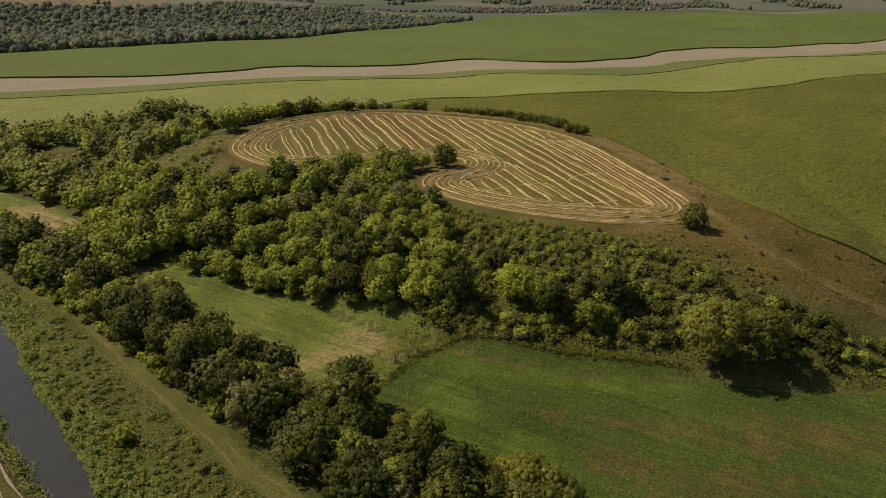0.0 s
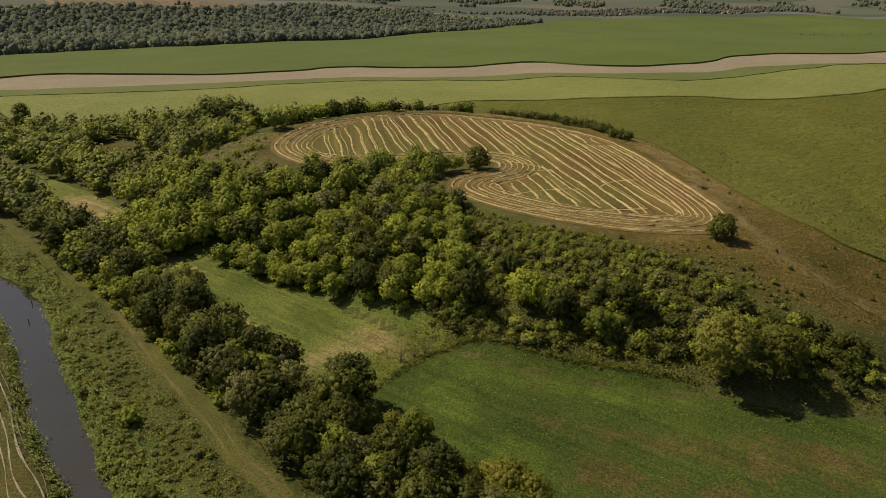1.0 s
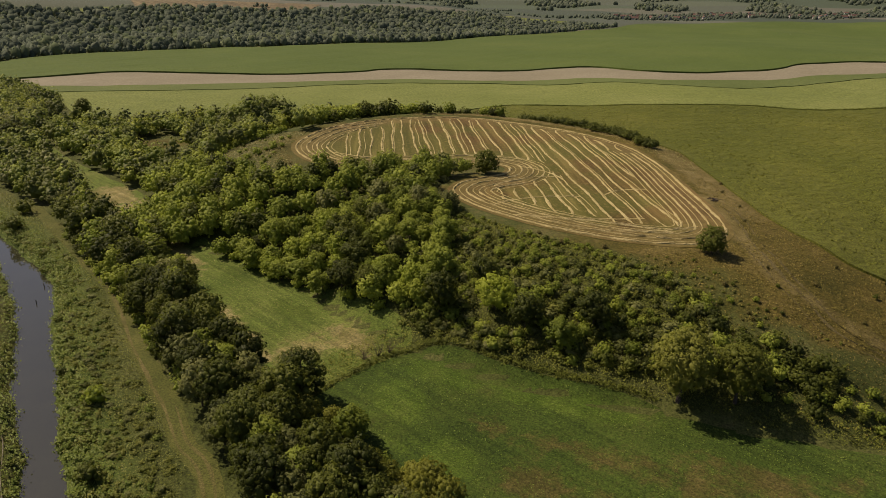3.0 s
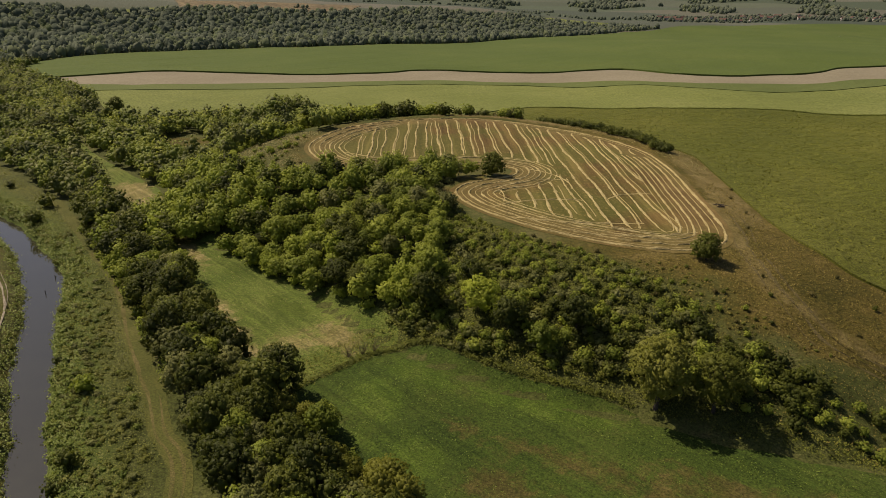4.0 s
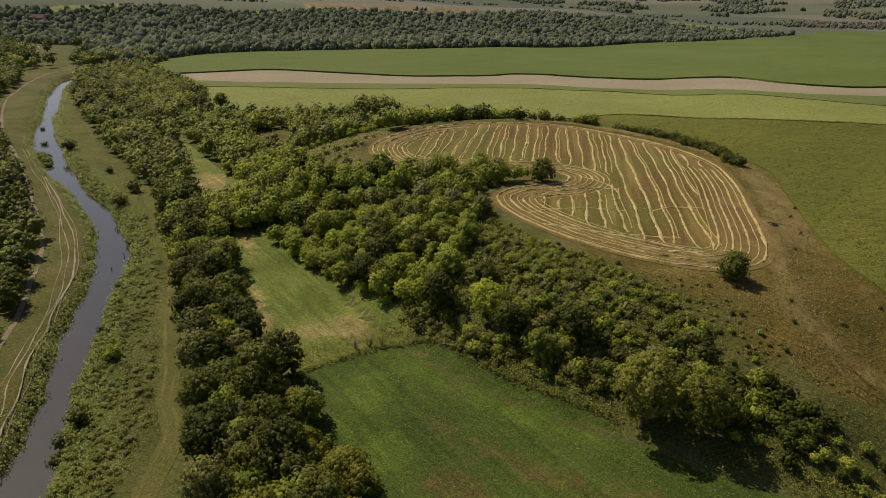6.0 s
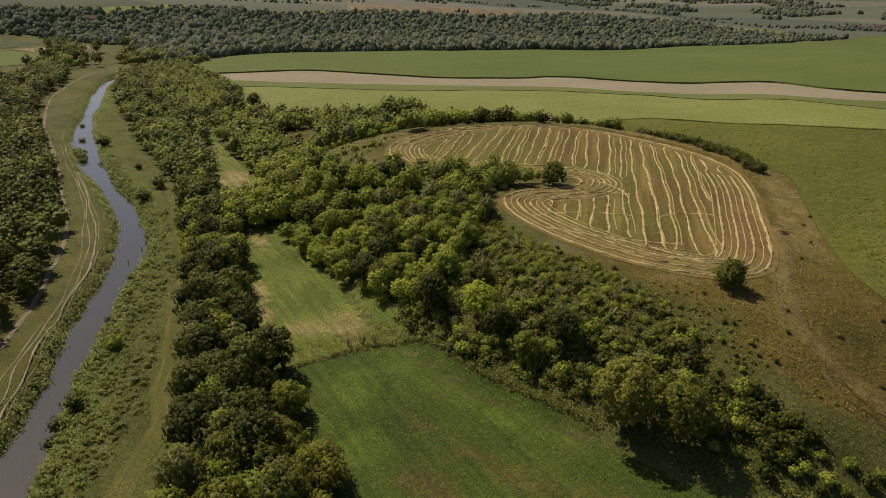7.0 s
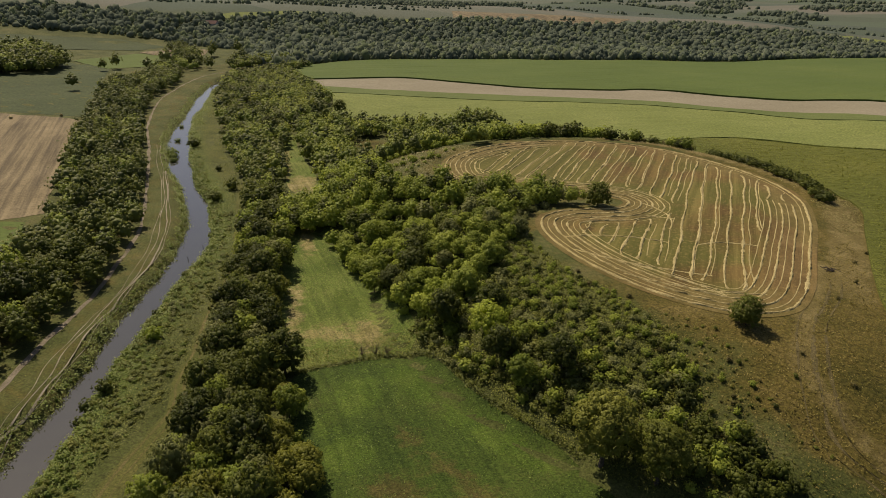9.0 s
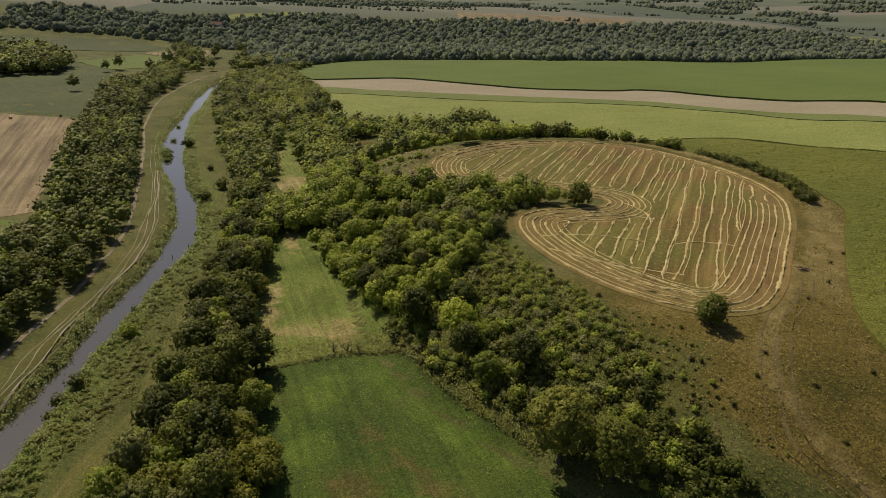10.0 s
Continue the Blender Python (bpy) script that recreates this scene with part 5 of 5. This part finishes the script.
# single trees that stand out
tree("willow", 50.0, 112.3, 1.03, 0.4, "large grey-green willow at the edge of the meadow", "willow_tree")
tree("willow", 59.2, 112.8, 0.84, 2.6, "slightly smaller willow beside another at the meadow", "willow_tree")
tree("round_bush", 58.6, 152.6, 1.08, 1.0, "round green bush alone at the stubble's corner", "lone_bush", "bush")
tree("round_bush", 1.5, 203.5, 1.25, 2.0, "round dark tree at the tip of the hilltop spit", "round_tree")
tree("round_dark", -13.6, 99.6, 1.0, 0.5, "tall dark round tree beside the glade", "round_tree")
for q, (x, y, size) in enumerate(((-9.9, 93.1, 0.85), (1.6, 82.3, 0.8), (6.6, 80.4, 0.75))):
    tree("olive%d" % q, x, y, size, 2.0 * q, "yellowish olive-green tree at the meadow's corner", "olive_tree")
tree("round_dark", -203, 246.5, 1.0, 1.5, "broad dark tree beside the grass track", "round_tree")
tree("round_dark", -217.4, 309, 0.86, 2.5, "dark tree alone at the pale crop's corner", "round_tree")
tree("bright", 15.7, 128.8, 1.08, 0.2, "bright yellow-green round tree among slope shrubs", "round_tree")
tree("bright", 20.5, 127.0, 0.68, 1.2, "small bright yellow-green tree beside a larger one", "round_tree")


# ---------------------------------------------------------------- weeds, reeds and tall grass
def tufts(name, pts, size, tall, material, label, category, seed, leaves=4, spread=0.5):
    """Many low leaf tufts as one mesh."""
    r = np.random.RandomState(seed)
    n = len(pts)
    z = ground_height(pts[:, 0], pts[:, 1])
    s = r.uniform(0.6, 1.4, n)
    c = np.repeat(np.column_stack([pts, z]), leaves, 0)
    ss = np.repeat(s, leaves)
    off = np.column_stack([r.normal(0, spread, len(c)) * ss, r.normal(0, spread, len(c)) * ss, np.abs(r.normal(0.45, 0.3, len(c))) * tall * ss])
    nn = np.column_stack([r.normal(0, 0.7, (len(c), 2)) + off[:, :2] * 0.5, np.full(len(c), 0.55)])
    v, f = cards(r, c + off, nn, size * ss, 0.4)
    lean = np.repeat(0.35 * nn / np.linalg.norm(nn, axis=1)[:, None] + np.array([0, 0, 1.0]), 3, 0)
    lean /= np.linalg.norm(lean, axis=1)[:, None]
    ob = new(name, fast_mesh(name, v, f, [material], normals=lean, tone=np.repeat(np.repeat(np.clip(0.5 + 0.9 * wave(pts[:, 0], pts[:, 1], 13, 71) + r.uniform(-0.25, 0.25, n), 0, 0.99), leaves), 3)))
    return tagged(ob, label, category, kind="stuff")


def river_gap(x, y):
    """Distance from the water's edge."""
    return seg_dist(x, y, RIVER) - river_half(x, y)


def right_bank(x, y):
    return 0.62 * x + 0.78 * y - np.interp(-0.78 * x + 0.62 * y, *RIVER_LINE) > 0


LINE_S = -0.78 * RIVER[:, 0] + 0.62 * RIVER[:, 1]
RIVER_LINE = (LINE_S, 0.62 * RIVER[:, 0] + 0.78 * RIVER[:, 1])
BANK_R = [(40, 0), (10, 34), (-14, 60), (-24, 80), (-40, 99), (-56, 112), (-72, 129), (-92, 144), (-125, 171), (-180, 212), (-270, 282), (-330, 335), (-380, 325), (-270, 230), (-180, 175), (-110, 138), (-60, 82), (-20, 40), (20, -10)]
bank = scatter(BANK_R, 0.95, 71, lambda x, y: (river_gap(x, y) > 0.2) & (river_gap(x, y) < 15) & right_bank(x, y) & (seg_dist(x, y, FOOTPATH) > 1.7))
tufts("bank_weeds", bank, 0.17, 0.4, WEED, "thick low weeds covering the river bank", "weeds", 1, 9)
lush = scatter(BANK_R, 1.15, 72, lambda x, y: (river_gap(x, y) > 0.0) & (river_gap(x, y) < 4.5 + 2.5 * wave(x, y, 25, 41)) & right_bank(x, y))
tufts("bank_reeds", lush, 0.24, 0.75, REED, "bright green reeds along the water", "reeds", 2, 12)
BANK_L = np.vstack([RIVER[:64], (RIVER[:64] + np.array([-0.66, -0.75]) * 26)[::-1]])
edge_l = scatter(BANK_L, 0.85, 73, lambda x, y: (river_gap(x, y) > -0.6) & (river_gap(x, y) < 2.0 + 0.9 * wave(x, y, 9, 42)) & ~right_bank(x, y))
tufts("edge_reeds", edge_l, 0.22, 0.7, REED, "narrow green reed fringe at the water's edge", "reeds", 3, 10)
grass_l = scatter(BANK_L, 1.9, 74, lambda x, y: (river_gap(x, y) > 2.2) & ~right_bank(x, y))
tufts("bank_grass", grass_l, 0.13, 0.12, WEED, "short sparse grass beside the wheel tracks", "grass", 4, 3)
slope = scatter(SLOPE, 0.72, 75, lambda x, y: field_d(x, y) > 2.5)
tufts("slope_weeds", slope, 0.2, 0.5, WEED, "rough weeds between the slope shrubs", "weeds", 5, 9)
dry = scatter([(40, 147), (62, 112), (125, 104), (125, 150), (90, 161), (78, 178), (72, 196), (64, 225), (60, 200), (67, 180), (68, 164), (58, 153)], 1.25, 76, lambda x, y: field_d(x, y) > 1.5)
tufts("dry_grass", dry, 0.19, 0.26, DRYWEED, "dry brown grass tufts on the bare slope", "grass", 6, 6)
rim = scatter([(-45, 288), (-18, 294), (6, 289), (30, 276), (47, 257), (57, 232), (62, 222), (66, 230), (60, 262), (44, 290), (10, 312), (-20, 314), (-50, 298)], 1.4, 77, lambda x, y: field_d(x, y) > 1.2)
tufts("rim_grass", rim, 0.2, 0.35, PALEGRASS, "pale dry grass on the hilltop's rim", "grass", 7, 7)
west = scatter(HUMP, 1.0, 78, lambda x, y: field_d(x, y) > 1.2)
tufts("west_grass", west, 0.2, 0.35, PALEGRASS, "half-dry grass below the field's west end", "grass", 8, 7)
# tall weeds round the meadow and glade
toe = np.vstack([open_curve([(-14, 99), (-12.5, 102), (-6.5, 112.5), (0.5, 120.3), (8, 121.6), (19, 117.8), (30, 115.1), (46, 112.3)], 30)])
r0 = np.random.RandomState(9)
hedge_pts = np.repeat(toe, 5, 0) + r0.normal(0, 0.32, (len(toe) * 5, 2))
tufts("meadow_edge_hedge", hedge_pts, 0.2, 0.55, LEAF_DARK, "low dark green bramble hedge edging the meadow", "hedge", 9, 9, 0.25)
toe_weeds = scatter([(-20, 104), (-12, 102), (-6, 113), (1, 121), (9, 122), (30, 115.5), (46, 112.8), (62, 109), (90, 108), (90, 112), (62, 113), (46, 117), (28, 120), (14, 123), (2, 127), (-8, 126), (-12, 118), (-18, 110)], 0.9, 79)
tufts("toe_weeds", toe_weeds, 0.2, 0.45, WEED, "tall bright weeds between meadow and shrubs", "weeds", 10, 12)
def clumpy(x, y):
    """Tufts gather below the hill and thin out over the dry middle."""
    rich = spots(x, y, (6, 111, 13, 6, -0.4), (34, 109, 24, 4, -0.12), (1, 102, 8, 12, 0.4), (14, 92, 12, 7, -0.5), (70, 103, 20, 4, 0))
    return np.random.RandomState(43).uniform(0, 1, x.shape) < np.clip(0.18 + 0.75 * rich + 0.5 * wave(x, y, 9, 43), 0.06, 1)


mead = scatter(MEADOW_LINE, 0.8, 80, lambda x, y: (y > 60) & clumpy(x, y))
tufts("meadow_tufts", mead, 0.16, 0.12, TUFT, "small grass tufts scattered on the meadow", "grass", 11, 5, 0.34)
hay = scatter(CLEARING, 1.5, 81)
tufts("glade_tufts", hay, 0.15, 0.12, PALEGRASS, "dry grass tufts on the glade", "grass", 12, 3)
pale = scatter([(-20, 340), (60, 285), (75, 200), (92, 164), (140, 158), (200, 200), (200, 330), (100, 370), (0, 375)], 1.75, 82, lambda x, y: inside(x, y, SUN_POLY))
obj = tufts("sunflower_heads", pale, 0.3, 0.25, WEED, "dense leafy tops of the sunflower crop", "crop", 13, 4, 0.6)
obj.location.z = 0.4

path_pts = np.repeat(open_curve(PATH_LINE[1:9], 60), 6, 0)
path_pts = path_pts + np.random.RandomState(14).normal(0, 0.38, path_pts.shape)
obj = tufts("field_path_grass", path_pts, 0.32, 0.4, LEAF_DARK, "dark strip of tall grass between two crops", "grass", 14, 5, 0.5)
obj.location.z = 0.3

# reed islands in the river
KINDS["island"] = shrub_kind(210, 1.5, 1.1, 8, 420, 0.24, REED)
for x, y, s in ((-214.7, 197.6, 1.2), (-208, 194.5, 1.5), (-203, 191.5, 1.3), (-197, 188, 1.0), (-232, 212, 0.9), (-262, 233, 0.8)):
    b = shrub("island", x, y, s, x, "small reed islet standing in the river", "reed_islet", "reed islets in the river")
    b.location.z = -0.55
# tall weeds growing in banks along the water
def mounds(outline, gap, seed, weights, scale, keep):
    names, w = zip(*weights.items())
    return [(rnd.choices(names, w)[0] + str(rnd.randrange(3)), x, y, rnd.uniform(*scale), rnd.uniform(0, 6.28), rnd.uniform(0.55, 1.0)) for x, y in scatter(outline, gap, seed, keep)]


joined("bank_nettles", mounds(BANK_R, 1.6, 121, {"reedy": 3, "mound": 1}, (0.5, 0.95), lambda x, y: (x > -190) & (river_gap(x, y) > 0.1) & (river_gap(x, y) < 3.6 + 2.6 * wave(x, y, 18, 45)) & right_bank(x, y)),
       "bright bank of tall weeds along the water", "weeds")
joined("bank_thicket", mounds(BANK_R, 1.75, 122, {"mound": 4, "reedy": 1.5, "bramble": 0.7}, (0.4, 0.8), lambda x, y: (x > -115) & (river_gap(x, y) > 2.5) & (river_gap(x, y) < 15) & right_bank(x, y) & (seg_dist(x, y, FOOTPATH) > 3.2) & (wave(x, y, 9, 46) > -0.28 + 0.3 * step(-50, -110, x))),
       "lumpy tangle of weeds between river and path", "weeds")
joined("edge_nettles", mounds(BANK_L, 2.0, 123, {"reedy": 2, "mound": 2}, (0.35, 0.75), lambda x, y: (x > -190) & (river_gap(x, y) > -0.3) & (river_gap(x, y) < 1.5 + 0.7 * wave(x, y, 12, 47)) & ~right_bank(x, y)),
       "low weedy fringe on the other bank", "weeds")
# dark bushes hanging over the water
for x, y, s in ((-35.2, 73.2, 1.15), (-34.2, 69.2, 1.0), (-60.5, 99, 0.7), (-75, 116, 0.7), (-32.6, 66.6, 0.8), (-100, 141, 0.7), (-133, 173, 1.75), (-124.2, 159.4, 1.5), (-127, 161.5, 1.2), (-204.4, 203.4, 1.9), (-160, 186, 1.0)):
    shrub("sdark1", x, y, s, y, "dark bush on the weedy river bank", group="bushes on the river bank")
shrub("syellow1", -47.3, 90.8, 1.25, 0.4, "yellowish bush on the weedy river bank", group="bushes on the river bank")


def stake(x, y):
    """A short leaning post in the water."""
    bm = bmesh.new()
    bmesh.ops.create_cone(bm, cap_ends=True, segments=8, radius1=0.11, radius2=0.08, depth=1.5)
    bmesh.ops.transform(bm, matrix=pose(0, 0, 0.2, 6, 4, 0), verts=bm.verts)
    me = bpy.data.meshes.new("wooden_stake")
    bm.to_mesh(me)
    bm.free()
    me.materials.append(BARK)
    ob = tagged(new("wooden_stake", me), "dark wooden stake standing in the river", "stake", "stakes in the river")
    ob.location = (x, y, -0.4)


stake(-94.5, 134.4)
stake(-89.5, 126)


def bare_bush(x, y, size, turn, seed):
    """A leafless twiggy bush."""
    r = np.random.RandomState(seed)
    bm = bmesh.new()
    for k in range(16):
        w, lean = r.uniform(0, 360), r.uniform(5, 38)
        ln = size * r.uniform(0.6, 1.0)
        m = pose(0, 0, -0.1, 0, 0, w) @ pose(0, 0, 0, lean, 0, 0)
        bmesh.ops.create_cone(bm, cap_ends=False, segments=5, radius1=0.045, radius2=0.012, depth=ln, matrix=m @ pose(0, 0, ln / 2))
        for q in range(4):
            l2 = ln * r.uniform(0.25, 0.45)
            m2 = m @ pose(0, 0, ln * r.uniform(0.4, 0.9), r.uniform(-50, 50), r.uniform(-50, 50), 0)
            bmesh.ops.create_cone(bm, cap_ends=False, segments=4, radius1=0.02, radius2=0.006, depth=l2, matrix=m2 @ pose(0, 0, l2 / 2))
    me = bpy.data.meshes.new("bare_bush")
    bm.to_mesh(me)
    bm.free()
    me.materials.append(DEADWOOD)
    ob = tagged(new("bare_bush", me), "leafless grey-brown bush among the tall weeds", "bush", "bare bushes")
    ob.matrix_basis = pose(x, y, ground_at(x, y), 0, 0, turn)


DEADWOOD = earth("dead wood", 2, 0.3, (0.16, 0.13, 0.09), (0.24, 0.19, 0.13))
for q, (x, y, s) in enumerate(((-5, 117, 3.4), (-3.2, 118.6, 2.6), (-7.2, 115, 2.4), (-9, 296, 4.0), (-13, 298, 3.4), (2, 299, 4.2), (-68, 146, 3.6))):
    bare_bush(x, y, s, 40 * q, q)


def brush_pile(x, y):
    """A heap of dead branches."""
    r = np.random.RandomState(4)
    bm = bmesh.new()
    for k in range(26):
        w = r.uniform(0, 360)
        m = pose(r.normal(0, 0.6), r.normal(0, 0.4), r.uniform(0.1, 0.5), 90 + r.uniform(-25, 25), 0, w)
        bmesh.ops.create_cone(bm, cap_ends=True, segments=5, radius1=0.07, radius2=0.02, depth=r.uniform(1.2, 2.4), matrix=m)
    me = bpy.data.meshes.new("brush_pile")
    bm.to_mesh(me)
    bm.free()
    me.materials.append(BARK)
    ob = tagged(new("brush_pile", me), "heap of dead branches on dry grass", "brush pile")
    ob.location = (x, y, ground_at(x, y))


brush_pile(64.6, 194.8)


def bale(x, y, turn):
    """A round hay bale lying on its side."""
    bm = bmesh.new()
    bmesh.ops.create_cone(bm, cap_ends=True, segments=20, radius1=0.8, radius2=0.8, depth=1.3, matrix=pose(0, 0, 0.78, 90, 0, 0))
    bmesh.ops.bevel(bm, geom=[e3 for e3 in bm.edges if len(e3.link_faces) == 2 and e3.calc_face_angle() > 1.0], offset=0.1, segments=2, affect="EDGES")
    me = bpy.data.meshes.new("hay_bale")
    bm.to_mesh(me)
    bm.free()
    me.materials.append(STRAW)
    ob = tagged(new("hay_bale", me), "round hay bale at the brown field's edge", "hay bale", "hay bales by the field")
    ob.matrix_basis = pose(x, y, ground_at(x, y), 0, 0, turn)


bale(-333, 175, 20)
bale(-320, 196, 70)

# ---------------------------------------------------------------- distant village
PLASTER = earth("weathered plaster", 8, 1.0, (0.5, 0.47, 0.42), (0.62, 0.59, 0.53), speck=0.1)
TILES = earth("clay roof tiles", 6, 0.6, (0.12, 0.075, 0.06), (0.19, 0.115, 0.09), speck=0.2)


def house_meshes(w, d, h, rise):
    walls = [(sx * w / 2, sy * d / 2, z) for z in (-1.5, h) for sx, sy in ((-1, -1), (1, -1), (1, 1), (-1, 1))] + [(-w / 2, 0, h + rise), (w / 2, 0, h + rise)]
    wf = [(0, 1, 5, 4), (1, 2, 6, 5), (2, 3, 7, 6), (3, 0, 4, 7), (4, 7, 8), (5, 9, 6)]
    o = 0.5
    ew, ed = w / 2 + o, d / 2 + o
    drop = rise * o / (d / 2)
    roof = []
    for lift in (0.05, 0.3):
        roof += [(-ew, -ed, h - drop + lift), (ew, -ed, h - drop + lift), (ew, 0, h + rise + lift), (-ew, 0, h + rise + lift), (-ew, ed, h - drop + lift), (ew, ed, h - drop + lift)]
    rf = [(6, 7, 8, 9), (9, 8, 11, 10), (0, 3, 2, 1), (3, 4, 5, 2), (0, 1, 7, 6), (4, 10, 11, 5), (0, 6, 9, 3), (3, 9, 10, 4), (1, 2, 8, 7), (2, 5, 11, 8)]
    out = []
    for nm, vs, fs, mt in (("wall", walls, wf, PLASTER), ("roof", roof, rf, TILES)):
        me = bpy.data.meshes.new(nm)
        me.from_pydata(vs, [], fs)
        me.materials.append(mt)
        out.append(me)
    return out


HOUSES = [house_meshes(12, 8, 3.2, 3), house_meshes(9, 8, 5.5, 2.6), house_meshes(16, 9, 3.5, 3.4)]


def house(x, y, turn, k):
    base = tagged(new("house"), "small village house with pale walls and tiled roof", "house", "houses of the distant village")
    base.matrix_basis = pose(x, y, ground_at(x, y), 0, 0, turn)
    for nm, me in zip(("wall", "roof"), HOUSES[k]):
        new(nm, me).parent = base


hr = random.Random(5)
VILLAGE = [(70, 1680), (160, 1800), (320, 1890), (520, 1960), (700, 2080), (720, 2150), (520, 2080), (420, 2050), (250, 1990), (120, 1900), (40, 1760)]
for x, y in scatter(VILLAGE, 46, 90):
    house(x + hr.uniform(-6, 6), y + hr.uniform(-6, 6), hr.uniform(-30, 30) + 90 * hr.randrange(2), hr.randrange(3))
joined("village_trees", [("wide" + str(hr.randrange(3)), x, y, hr.uniform(0.9, 1.5), hr.uniform(0, 6), 1.0) for x, y in scatter([(30, 1640), (170, 1770), (700, 2040), (900, 2180), (760, 2230), (300, 2080), (20, 1850)], 18, 91)], "garden trees among the village houses", "trees")
house(-712, 563, 20, 2)
joined("valley_trees", [("wide" + str(hr.randrange(3)), x, y, hr.uniform(0.9, 1.5), hr.uniform(0, 6), 1.0) for x, y in scatter([(-700, 1500), (0, 1560), (200, 1700), (-100, 1800), (-600, 1750)], 26, 92, lambda x, y: wave(x, y, 240, 44) > 0.12)], "lines and groves of trees in the far valley", "trees")
